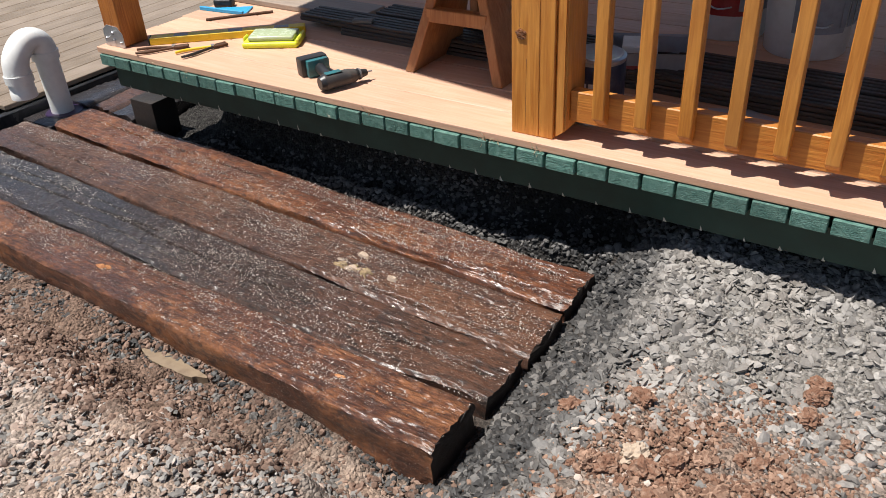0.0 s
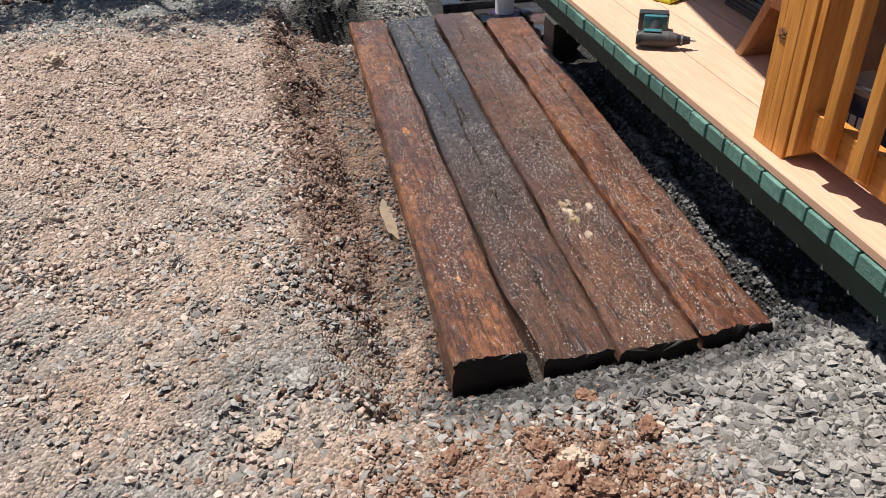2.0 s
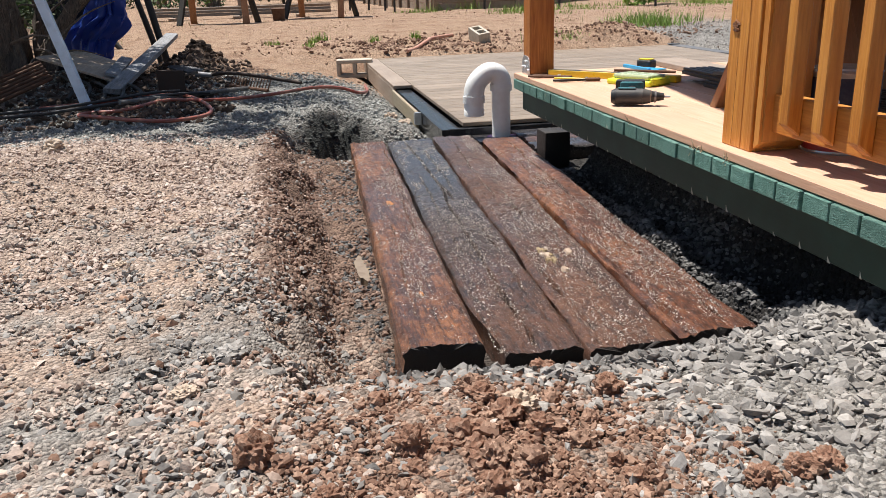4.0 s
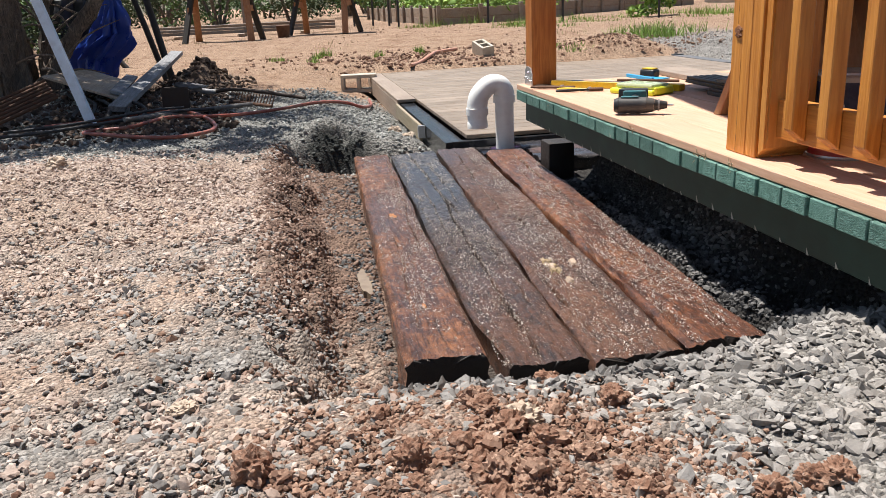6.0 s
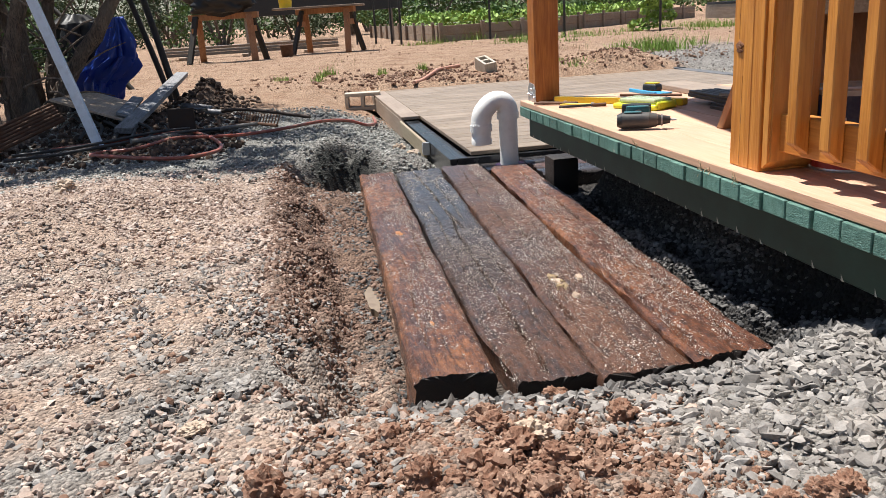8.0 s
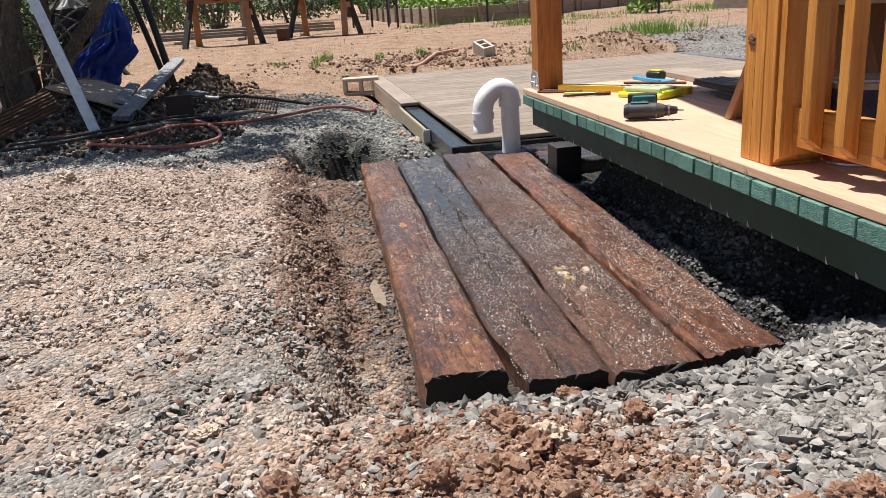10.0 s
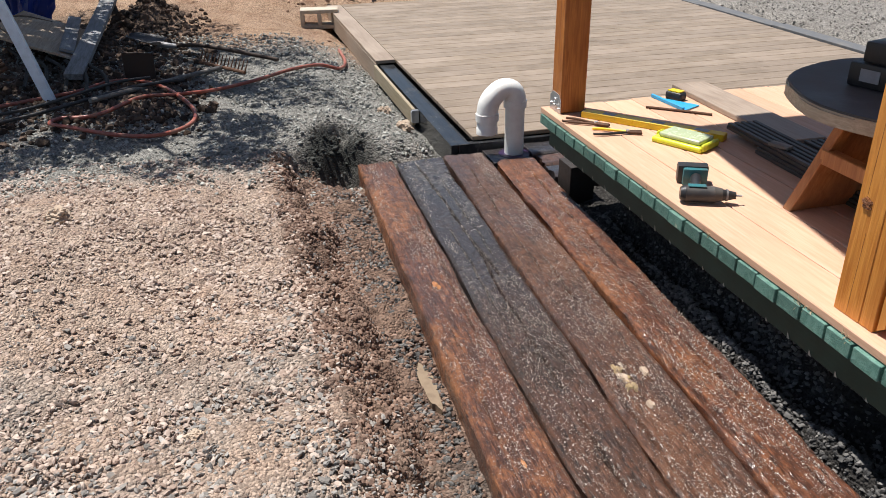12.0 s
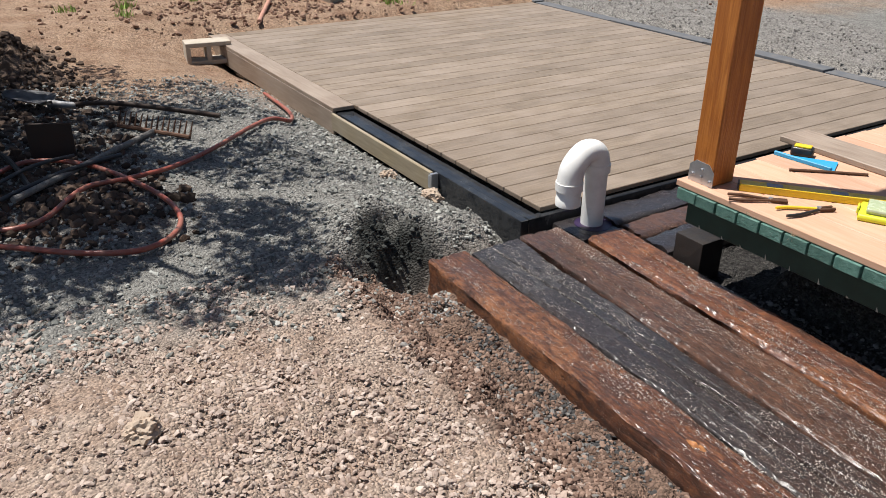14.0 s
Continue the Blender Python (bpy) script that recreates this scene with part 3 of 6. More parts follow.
# ---- timbers ----
def timber(near, far, xs, tops, height, material, seed, cracks=(), dents=(), chip=0.0, rows=420, cols=90):
    """A sleeper with worn edges, checks and dents. near, far: its two sides' y at either end."""
    us = np.linspace(0, 1, rows)
    side = 7
    section = [(0.0, 1 - k / side) for k in range(side)] + [(c / cols, 0.0) for c in range(cols + 1)] + [(1.0, (k + 1) / side) for k in range(side)]
    v = np.array([s[0] for s in section])
    drop = np.array([s[1] for s in section])
    U, V = np.meshgrid(us, v, indexing="ij")
    D = np.meshgrid(us, drop, indexing="ij")[1]
    x = xs[0] + (xs[1] - xs[0]) * U
    ya = near[0] + (far[0] - near[0]) * U + 0.0025 * fbm(U * 14, U * 0, 1.0, 4, seed)
    yb = near[1] + (far[1] - near[1]) * U + 0.0025 * fbm(U * 14, U * 0 + 5, 1.0, 4, seed + 2)
    if chip:
        ya = ya + chip * step(0.13, 0.015, U)
    w = yb - ya
    y = ya + w * V
    e = np.minimum(V, 1 - V) * w
    z = tops[0] + (tops[1] - tops[0]) * U - height * D
    topside = (D == 0)
    worn = 0.010 + 0.006 * fbm(U * 12, V, 1.0, 3, seed + 4)
    z = z - topside * np.clip(worn * 1.3 - e, 0, None) * 0.75
    z = z + topside * (0.0035 * fbm(U * 5, V * 2.5, 1.0, 4, seed + 6) + 0.0018 * fbm(U * 110, V * 14, 1.0, 4, seed + 8) + 0.0011 * fbm(U * 190, V * 44, 1.0, 2, seed + 9))
    y = y + (1 - topside) * 0.006 * fbm(x * 6, z * 24, 1.0, 3, seed + 11)
    for c0, c1, u0, u1, deep, wide in cracks:
        line = c0 + (c1 - c0) * (U - u0) / (u1 - u0) + 0.035 * fbm(U * 8 + c0 * 9, U * 0, 1.0, 4, seed + 17)
        cut = np.exp(-(((V - line - 0.012 * fbm(U * 90, V * 0, 1.0, 2, seed + 19)) * w) / wide) ** 2) * step(u0 - 0.02, u0 + 0.06, U) * step(u1 + 0.02, u1 - 0.06, U)
        z = z - topside * deep * cut * np.clip(0.8 + 0.5 * fbm(U * 26, V * 0, 1.0, 3, seed), 0.15, 1.3)
    for du, dv, ru, rv, deep in dents:
        z = z - topside * deep * np.exp(-((U - du) / ru) ** 2 - ((V - dv) / rv) ** 2) * (1 + 0.9 * fbm(U * 60, V * 14, 1.0, 3, seed + 23))
    # end grain, ragged
    ragged = 0.008 * fbm(y * 30, z * 30, 1.0, 3, seed + 29)
    x = x + ragged * (step(0.012, 0.0, U) + step(0.988, 1.0, U))
    n, m = U.shape
    verts = np.stack((x, y, z), -1).reshape(-1, 3)
    idx = np.arange(n * m).reshape(n, m)
    bm = bmesh.new()
    vs = [bm.verts.new(p) for p in verts]
    for i in range(n - 1):
        for j in range(m - 1):
            bm.faces.new((vs[idx[i, j]], vs[idx[i, j + 1]], vs[idx[i + 1, j + 1]], vs[idx[i + 1, j]]))
        bm.faces.new((vs[idx[i, m - 1]], vs[idx[i, 0]], vs[idx[i + 1, 0]], vs[idx[i + 1, m - 1]]))
    for i, flip in ((0, False), (n - 1, True)):
        ring = [vs[k] for k in idx[i]]
        mid = bm.verts.new(sum((q.co for q in ring), Vector()) / len(ring) + Vector((0.004 if i == 0 else -0.004, 0, -0.01)))
        for a, b in zip(ring, ring[1:] + ring[:1]):
            bm.faces.new((mid, b, a) if not flip else (mid, a, b)).material_index = 1
    bmesh.ops.recalc_face_normals(bm, faces=bm.faces)
    return bm


TIE_A = tie_wood("sleeper_rust_brown", (0.175, 0.062, 0.030), (0.030, 0.012, 0.008), (0.35, 0.142, 0.053), 0.0, 1.3)
TIE_B = tie_wood("sleeper_tarred", (0.086, 0.040, 0.026), (0.016, 0.010, 0.008), (0.15, 0.062, 0.032), 1.0, 7.9)
TIE_C = tie_wood("sleeper_grey_brown", (0.150, 0.066, 0.040), (0.025, 0.012, 0.009), (0.18, 0.078, 0.039), 0.15, 4.1)
TIE_D = tie_wood("sleeper_red_brown", (0.205, 0.066, 0.028), (0.036, 0.014, 0.009), (0.31, 0.120, 0.044), 0.0, 11.7)
ROTTEN = lumber("rotten_yellow_wood", (0.55, 0.42, 0.20), (0.24, 0.15, 0.07), "x", 0.7, 3.0, 0.3, bump=1.0)
FRESHWOOD = lumber("freshly_scraped_wood", (0.60, 0.28, 0.10), (0.34, 0.13, 0.045), "x", 0.6, 3.0, bump=0.6)
# tar black that also carries the shade of faces turned from the sun
TARRED_SHADE = plain("tarred_shade", (0.012, 0.009, 0.008), 0.6, 0.0, 0.5, 30, 1.0, (0.04, 0.025, 0.018))
TIES = "timbers of the landing"
# bright colour stands for sand and for sun glints on wet wood
SAND_GLINTS = rock("sand_and_glints", (0.22, 0.18, 0.15), (0.78, 0.73, 0.68), (0.46, 0.38, 0.32), rough=0.15)


def flake(cx, cy, z, rx, ry, seed):
    """A ragged scale of exposed wood."""
    bm = bmesh.new()
    n, rings = 14, 3
    rows = []
    for r in range(rings, 0, -1):
        row = []
        for k in range(n):
            a = 2 * math.pi * k / n
            s = r / rings * (1 + 0.5 * noise.noise((math.cos(a) * 2 + seed, math.sin(a) * 2, seed)))
            x, y = cx + rx * s * math.cos(a), cy + ry * s * math.sin(a)
            row.append(bm.verts.new((x, y, z - 0.012 * (r == rings) + 0.008 * noise.noise((x * 60, y * 60, seed)))))
        rows.append(row)
    for a, b in zip(rows, rows[1:]):
        for k in range(n):
            bm.faces.new((a[k], a[(k + 1) % n], b[(k + 1) % n], b[k]))
    bm.faces.new(rows[-1])
    return bm


def grains(near, far, xs, tops, count, seed):
    """Sand and glint-bright specks strewn over a timber's top."""
    rs = np.random.RandomState(seed)
    u, v = rs.random_sample(count * 3), rs.uniform(0.06, 0.94, count * 3)
    keep = rs.random_sample(count * 3) < 0.55 + 0.45 * step(-0.6, 0.6, fbm(u * 20, v * 4, 1.0, 4, seed))
    u, v = u[keep][:count], v[keep][:count]
    m = len(u)
    x = xs[0] + (xs[1] - xs[0]) * u
    y = near[0] + (far[0] - near[0]) * u + (near[1] - near[0] + (far[1] - far[0] - near[1] + near[0]) * u) * v
    z = tops[0] + (tops[1] - tops[0]) * u - 0.0005
    tetra = np.array([(1, 1, 1), (-1, -1, 1), (-1, 1, -1), (1, -1, -1)], float)
    size = 0.0005 + 0.0016 * rs.random_sample(m) ** 3
    p = (tetra[None] * (1 + rs.uniform(-0.5, 0.5, (m, 4, 3)))) * size[:, None, None] * rs.choice((-1, 1), (m, 1, 3)) + np.stack((x, y, z), 1)[:, None]
    f = np.array([(0, 1, 2), (0, 3, 1), (0, 2, 3), (1, 3, 2)])
    return p.reshape(-1, 3), (f[None] + 4 * np.arange(m)[:, None, None]).reshape(-1, 3)


def sleeper(near, far, xs, tops, material, seed, label, knots=(), **cut):
    S = thing("sleeper", label, "sleeper", TIES)
    body = part("body", timber(near, far, xs, tops, 0.175, material, seed, **cut), material, S, smooth=50)
    body.data.materials.append(TARRED_SHADE)
    g = raw_mesh("grit", *grains(near, far, xs, tops, 12000, seed), SAND_GLINTS)
    g.parent = S
    tagged(g, "wet sand grains and bright glint specks", kind="stuff")
    for kx, ky, kz, rx, ry, tone, text in knots:
        part("knot_flake", flake(kx, ky, kz, rx, ry, kx * 31), tone, body, text, smooth=40)


sleeper((-0.868, -0.688), (-0.775, -0.600), (0.147, -2.49), (-0.046, -0.080), TIE_A, 3, "rust-brown old railway sleeper, soaked and gritty",
        knots=[(-1.165, -0.737, -0.0585, 0.024, 0.012, FRESHWOOD, "orange scraped knot"), (-1.135, -0.730, -0.0590, 0.018, 0.010, FRESHWOOD, "orange scraped knot"),
               (-0.185, -0.773, -0.0505, 0.020, 0.007, FRESHWOOD, "orange scrape"), (-0.06, -0.775, -0.0490, 0.016, 0.006, FRESHWOOD, "orange scrape"), (0.02, -0.79, -0.0480, 0.020, 0.005, FRESHWOOD, "orange scrape")],
        cracks=[(0.72, 0.80, 0.30, 0.62, 0.012, 0.003), (0.30, 0.36, 0.05, 0.4, 0.008, 0.0025), (0.88, 0.86, 0.5, 1.0, 0.010, 0.003)], dents=[(0.49, 0.45, 0.008, 0.10, 0.006)])
sleeper((-0.668, -0.456), (-0.585, -0.352), (0.155, -2.47), (-0.082, -0.078), TIE_B, 31, "blackish tarred railway sleeper with a chipped corner, wet",
        cracks=[(0.45, 0.55, 0.0, 0.62, 0.030, 0.0042), (0.62, 0.40, 0.50, 1.0, 0.028, 0.004), (0.8, 0.75, 0.12, 0.4, 0.012, 0.003), (0.25, 0.3, 0.3, 0.7, 0.010, 0.003), (0.75, 0.72, 0.55, 0.9, 0.012, 0.003)], chip=0.03)
rot = []
r4 = random.Random(11)
for q in range(15):
    rot.append((-0.475 + r4.gauss(0, 0.045), -0.345 + r4.gauss(0, 0.022), -0.083 + r4.uniform(-0.003, 0.003), r4.uniform(0.008, 0.028), r4.uniform(0.006, 0.016),
                (ROTTEN, OLDPLANK, ROTTEN, STONE)[q % 4], "pale rotten wood scale"))
sleeper((-0.444, -0.234), (-0.340, -0.122), (0.160, -2.47), (-0.088, -0.072), TIE_C, 57, "grey-brown railway sleeper with a rotten yellow knot", knots=rot,
        cracks=[(0.55, 0.50, 0.26, 0.55, 0.018, 0.004), (0.25, 0.12, 0.02, 0.25, 0.020, 0.005), (0.7, 0.78, 0.05, 0.5, 0.012, 0.003), (0.3, 0.35, 0.5, 0.98, 0.014, 0.003)],
        dents=[(0.235, 0.40, 0.022, 0.26, 0.010), (0.20, 0.34, 0.02, 0.12, 0.010)])
sleeper((-0.224, -0.036), (-0.108, 0.092), (0.160, -2.315), (-0.076, -0.068), TIE_D, 83, "red-brown railway sleeper split along its length, wet",
        cracks=[(0.66, 0.58, 0.0, 0.95, 0.034, 0.0045), (0.14, 0.10, 0.0, 0.34, 0.030, 0.010), (0.3, 0.32, 0.4, 0.8, 0.014, 0.003), (0.82, 0.85, 0.02, 0.5, 0.014, 0.003)])

def checks(bm, amp):
    for v in bm.verts:
        v.co.x += amp * noise.noise(v.co * 3.1)
        v.co.y += amp * noise.noise(v.co * 3.7 + Vector((5, 2, 1)))
    return bm


# timbers laid crosswise between the two decks
for x0, x1, y0, y1, zt, tone in ((-2.545, -2.375, 0.105, 0.95, -0.072, TIE_B), (-2.365, -2.225, 0.115, 0.9, -0.076, TIE_C), (-2.215, -2.06, 0.10, 0.85, -0.074, TIE_B)):
    bm = timber((x0, x1), (x0, x1), (y0, y1), (zt, zt + 0.004), 0.16, tone, int(abs(x0) * 30), rows=60, cols=14)
    bmesh.ops.transform(bm, matrix=Matrix(((0, 1, 0, 0), (1, 0, 0, 0), (0, 0, 1, 0), (0, 0, 0, 1))), verts=bm.verts)
    bmesh.ops.recalc_face_normals(bm, faces=bm.faces)
    solid("sleeper", bm, tone, "short dark sleeper laid crosswise beside the deck", "sleeper", "crosswise timbers", smooth=50)
# near-black colour includes the shade this block stands in
solid("timber_block", checks(box(-2.04, -1.90, 0.10, 0.225, -0.24, 0.02, 0.008, 2), 0.002), TARRED_SHADE, "dark wet sawn timber block under the deck corner", "timber block", smooth=50)

# ---- porch deck ----
DX0, DX1, DY0, DY1, DZ = -1.945, 2.6, -0.036, 1.75, 0.30
deck = thing("porch_deck", "porch deck of pale boards over old green ones", "deck", at=(0, 0, 0))
cuts = [DY0, 0.118, 0.262, 0.40, 0.545, 0.69, 0.83, 0.97, 1.11, 1.25, 1.39, 1.53, DY1]
for i, (a, b) in enumerate(zip(cuts, cuts[1:])):
    part("deck_board", box(DX0 - 0.012 + 0.006 * (i % 3), DX1, a + 0.001, b - 0.0025, DZ - 0.024, DZ, 0.0025), DECKWOOD, deck)
pitch, gap = 0.0925, 0.0075
k = 0
x = DX0 + 0.004
while x < DX1 - 0.1:
    w = pitch - gap + random.uniform(-0.0015, 0.0015)
    part("green_board", box(x, x + w, DY0 - 0.007 + random.uniform(-0.004, 0.003), DY1 - 0.01, DZ - 0.068, DZ - 0.0265, 0.0018), GREEN, deck)
    x += pitch
    k += 1
part("front_joist", box(DX0 + 0.03, DX1, DY0 + 0.03, DY0 + 0.068, 0.136, DZ - 0.0685, 0.003), GREENBOARD, deck, "dark green painted front board")
part("end_joist", box(DX0 + 0.03, DX0 + 0.068, DY0 + 0.0685, DY1 - 0.03, 0.136, DZ - 0.0685, 0.003), GREENBOARD, deck)
part("back_joist", box(DX0 + 0.0685, DX1, DY1 - 0.07, DY1 - 0.032, 0.136, DZ - 0.0685, 0.003), GREENBOARD, deck)
for px, py in ((-1.7, 0.5), (0.4, 0.5), (2.3, 0.5), (-1.7, 1.6), (0.4, 1.6), (2.3, 1.6)):
    part("pier", box(px - 0.07, px + 0.07, py - 0.07, py + 0.07, -0.25, DZ - 0.0685, 0.005), GREYWOOD, deck)
NICK = plain("bare_splinter", (0.50, 0.50, 0.44), 0.8, 0.0, 0.3, 30)
for k in range(44):
    nx = DX0 + 0.10 + k * 0.0995 + random.uniform(-0.012, 0.012)
    nh, nw = random.uniform(0.010, 0.024), random.uniform(0.003, 0.006)
    bm = bmesh.new()
    q = [bm.verts.new(p) for p in ((nx - nw, DY0 + 0.0285, 0.1365), (nx + nw, DY0 + 0.0285, 0.1365), (nx - nw * 0.4, DY0 + 0.0255, 0.1365 + nh), (nx, DY0 + 0.031, 0.1365))]
    for f in ((0, 1, 2), (1, 3, 2), (3, 0, 2), (0, 3, 1)):
        bm.faces.new([q[i] for i in f])
    bmesh.ops.recalc_face_normals(bm, faces=bm.faces)
    part("splinter", bm, NICK, deck, "pale bare splinter on the painted edge")
# soil bank below the deck, under the back edge
SPLINT = lumber("splintered_wood", (0.62, 0.52, 0.36), (0.36, 0.27, 0.16), "z", 0.8, 4)
for sx, kk in ((-0.205, 3), (-0.165, 2), (-0.03, 3), (-0.62, 2), (-1.0, 1), (-1.45, 2), (-1.62, 1)):
    bm = bmesh.new()
    for q in range(kk * 3):
        a = random.uniform(-0.014, 0.014)
        z0 = DZ - random.uniform(0.012, 0.03)
        rod((sx + a, DY0 - 0.003, z0), (sx + a + random.uniform(-0.012, 0.012), DY0 - random.uniform(0.003, 0.012), z0 + random.uniform(-0.022, 0.022)), 0.0016, 0.0004, 5, bm)
    part("splinter", bm, SPLINT, deck, "torn pale wood fibres")

# ---- posts, railing, roof ----
ROOFZ = 2.55
post = thing("porch_post", "orange-stained cedar porch post with a knot", "post", "porch posts", at=(-0.065, 0.065, DZ))
part("post_plank", box(-0.0645, 0.0200, -0.065, 0.065, 0.0005, ROOFZ - DZ, 0.0018), CEDAR, post)
part("post_plank", box(0.0204, 0.0640, -0.0642, 0.065, 0.0005, ROOFZ - DZ, 0.0018), CEDAR, post)
bm = bmesh.new()
prof = [(0.0655, 0.006), (0.098, 0.030), (0.098, ROOFZ - DZ), (0.0655, ROOFZ - DZ)]
lo = [bm.verts.new((px, -0.060, pz)) for px, pz in prof]
hi = [bm.verts.new((px, 0.064, pz)) for px, pz in prof]
bm.faces.new(lo)
bm.faces.new(hi[::-1])
for i in range(4):
    bm.faces.new((lo[i], hi[i], hi[(i + 1) % 4], lo[(i + 1) % 4]))
bmesh.ops.recalc_face_normals(bm, faces=bm.faces)
bmesh.ops.bevel(bm, geom=[e for e in bm.edges if abs(e.verts[0].co.z - e.verts[1].co.z) > 1], offset=0.006, segments=2, affect="EDGES")
part("side_plank", bm, CEDAR, post, "side plank with a bevelled foot")
KNOT = lumber("dark_knot", (0.30, 0.10, 0.02), (0.11, 0.035, 0.01), "x", 0.5, 5, bump=1.0)
for kx, kz, rx, rz, ss in ((-0.036, 0.290, 0.019, 0.012, 2.0), (-0.034, 0.277, 0.016, 0.006, 5.0)):
    bm = flake(0, 0, 0, rx, rz, ss)
    bmesh.ops.transform(bm, matrix=pose(kx, -0.0685, kz, 90, 0, 0) @ Matrix.Diagonal((1, 1, 0.35, 1)), verts=bm.verts)
    part("knot", bm, KNOT, post, "dark split knot")
for kx, z0, z1 in ((-0.022, 0.0, 0.22), (-0.045, 0.30, 0.75)):
    bm = box(kx - 0.00035, kx + 0.00035, -0.0654, -0.060, z0 + 0.004, z1, m=pose(0, 0, 0, 0, 0.6 - kx * 9, 0))
    part("drying_crack", bm, KNOT, post, "thin dark drying crack")

far_post = thing("porch_post", "orange-stained cedar porch post on a steel bracket", "post", "porch posts", at=(-1.877, 0.065, DZ))
part("post_plank", box(-0.050, 0.050, -0.063, 0.050, 0.002, ROOFZ - DZ, 0.004), CEDAR_DARK, far_post)
bm = prism([(-0.058, 0.0), (0.054, 0.0), (0.054, 0.052), (0.03, 0.078), (-0.03, 0.082), (-0.058, 0.06)], 0.0, 0.003)
bmesh.ops.transform(bm, matrix=pose(0, -0.0635, 0.001, 90, 0, 0), verts=bm.verts)
brk = part("post_bracket", bm, STEEL, far_post, "galvanised steel post bracket")
for bx, bz in ((-0.04, 0.03), (0.0, 0.055), (0.0, 0.028), (0.04, 0.02)):
    part("bolt", rod((bx, -0.066, bz), (bx, -0.074, bz), 0.006, 0.005, 6), STEEL, brk)

rail = thing("porch_railing", "orange-stained cedar railing with square balusters", "railing", at=(0, 0, DZ))
part("bottom_rail", box(0.034, 2.5, 0.030, 0.068, 0.052, 0.140, 0.003), CEDAR_X, rail)
part("top_rail", box(0.034, 2.5, 0.030, 0.068, 0.84, 0.928, 0.003), CEDAR_X, rail)
for i in range(19):
    bx = 0.1125 + 0.1160 * i
    bm = bmesh.new()
    w, d = 0.034, 0.034
    b0 = [(bx, -0.005, 0.086), (bx + w, -0.005, 0.086), (bx + w, 0.0295, 0.060), (bx, 0.0295, 0.060)]
    lo = [bm.verts.new(p) for p in b0]
    hi = [bm.verts.new((p[0], p[1], 0.93)) for p in b0]
    bm.faces.new(lo[::-1])
    bm.faces.new(hi)
    for q in range(4):
        bm.faces.new((lo[q], lo[(q + 1) % 4], hi[(q + 1) % 4], hi[q]))
    bmesh.ops.bevel(bm, geom=list(bm.edges), offset=0.0025, segments=1, affect="EDGES")
    part("baluster", bm, CEDAR, rail)
end_post = thing("porch_post", "orange-stained cedar porch post", "post", "porch posts", at=(2.56, 0.065, DZ))
part("post_plank", box(-0.062, 0.062, -0.063, 0.063, 0.002, ROOFZ - DZ, 0.004), CEDAR, end_post)

# roof is out of view, added to cast the porch's shade
roof = thing("porch_roof", "unseen plain porch roof on cedar posts, shading the deck", "roof", kind="structure", at=(0, 0, ROOFZ))
part("beam", box(-2.1, 2.9, 0.02, 0.11, 0.0, 0.12, 0.004), CEDAR_X, roof)
# outline follows the shade edge on the deck; lighter wood bounces light back
part("sheathing", prism([(-2.17, 2.2), (-2.17, -0.165), (-1.41, -0.29), (-0.47, -0.44), (3.0, -0.44), (3.0, 2.2)], 0.124, 0.17), RAWWOOD, roof)

# ---- composite deck ----
TX0, TX1, TY0, TY1, TZ = -6.74, -2.585, -0.15, 3.08, -0.022
trex = thing("composite_deck", "low deck of grey-brown composite boards, unfinished edge", "deck", at=(0, 0, 0))
n = 30
bw = (TX1 - TX0) / n
for i in range(n):
    part("deck_board", box(TX0 + i * bw + 0.0025, TX0 + (i + 1) * bw - 0.0025, TY0, TY1, TZ - 0.024, TZ, 0.003), COMPOSITE, trex)
part("border_board", box(TX0 - 0.13, -4.42, -0.295, TY0 - 0.004, TZ - 0.024, TZ + 0.001, 0.003), COMPOSITE_X, trex, "composite border board, cut short")
part("end_border_board", box(TX0 - 0.135, TX0 - 0.003, TY0, TY1, TZ - 0.024, TZ + 0.001, 0.003), COMPOSITE, trex)
part("fascia_board", box(TX0 - 0.13, -4.425, -0.296, -0.275, -0.19, TZ - 0.0245, 0.003), COMPOSITE_X, trex)
part("fascia_board", box(-4.415, -3.26, -0.312, -0.290, -0.152, TZ - 0.028, 0.003), FASCIAWOOD, trex, "raw grey-tan fascia board")
part("rim_joist", box(TX0 - 0.10, -2.56, -0.272, -0.232, -0.235, TZ - 0.031, 0.003), TAPE, trex, "wet black taped joist")
part("inner_joist", box(TX0 - 0.10, -2.60, -0.2315, -0.165, -0.235, TZ - 0.034, 0.003), TAPE, trex, "wet black taped joist")
part("end_joist", box(-2.597, -2.558, -0.2315, TY1, -0.2, TZ - 0.029, 0.003), TAPE, trex, "wet black taped joist")
for jy in (0.5, 1.2, 1.9, 2.6, 3.03):
    part("joist", box(TX0 - 0.1, -2.60, jy, jy + 0.04, -0.235, TZ - 0.026), TAPE, trex)
bm = box(-3.255, -3.235, -0.318, -0.276, -0.13, -0.052, 0.002)
box(-3.262, -3.228, -0.321, -0.317, -0.125, -0.06, 0.001, bm=bm)
part("joist_hanger", bm, STEEL, trex, "folded steel hanger")
CHARGREY = plain("dark_grey_paver", (0.10, 0.105, 0.115), 0.8, 0.0, 0.5, 12, 0.5, (0.22, 0.2, 0.18))
edging = thing("deck_edging", "dark edging boards along the grey gravel path", "edging", kind="structure")
for q in range(7):
    part("edging_board", box(-10.2 + q * 1.12, -9.09 + q * 1.12, 3.10, 3.23 + 0.004 * (q % 2), -0.22, TZ + 0.002 + 0.006 * (q % 3), 0.003), CHARGREY, edging)

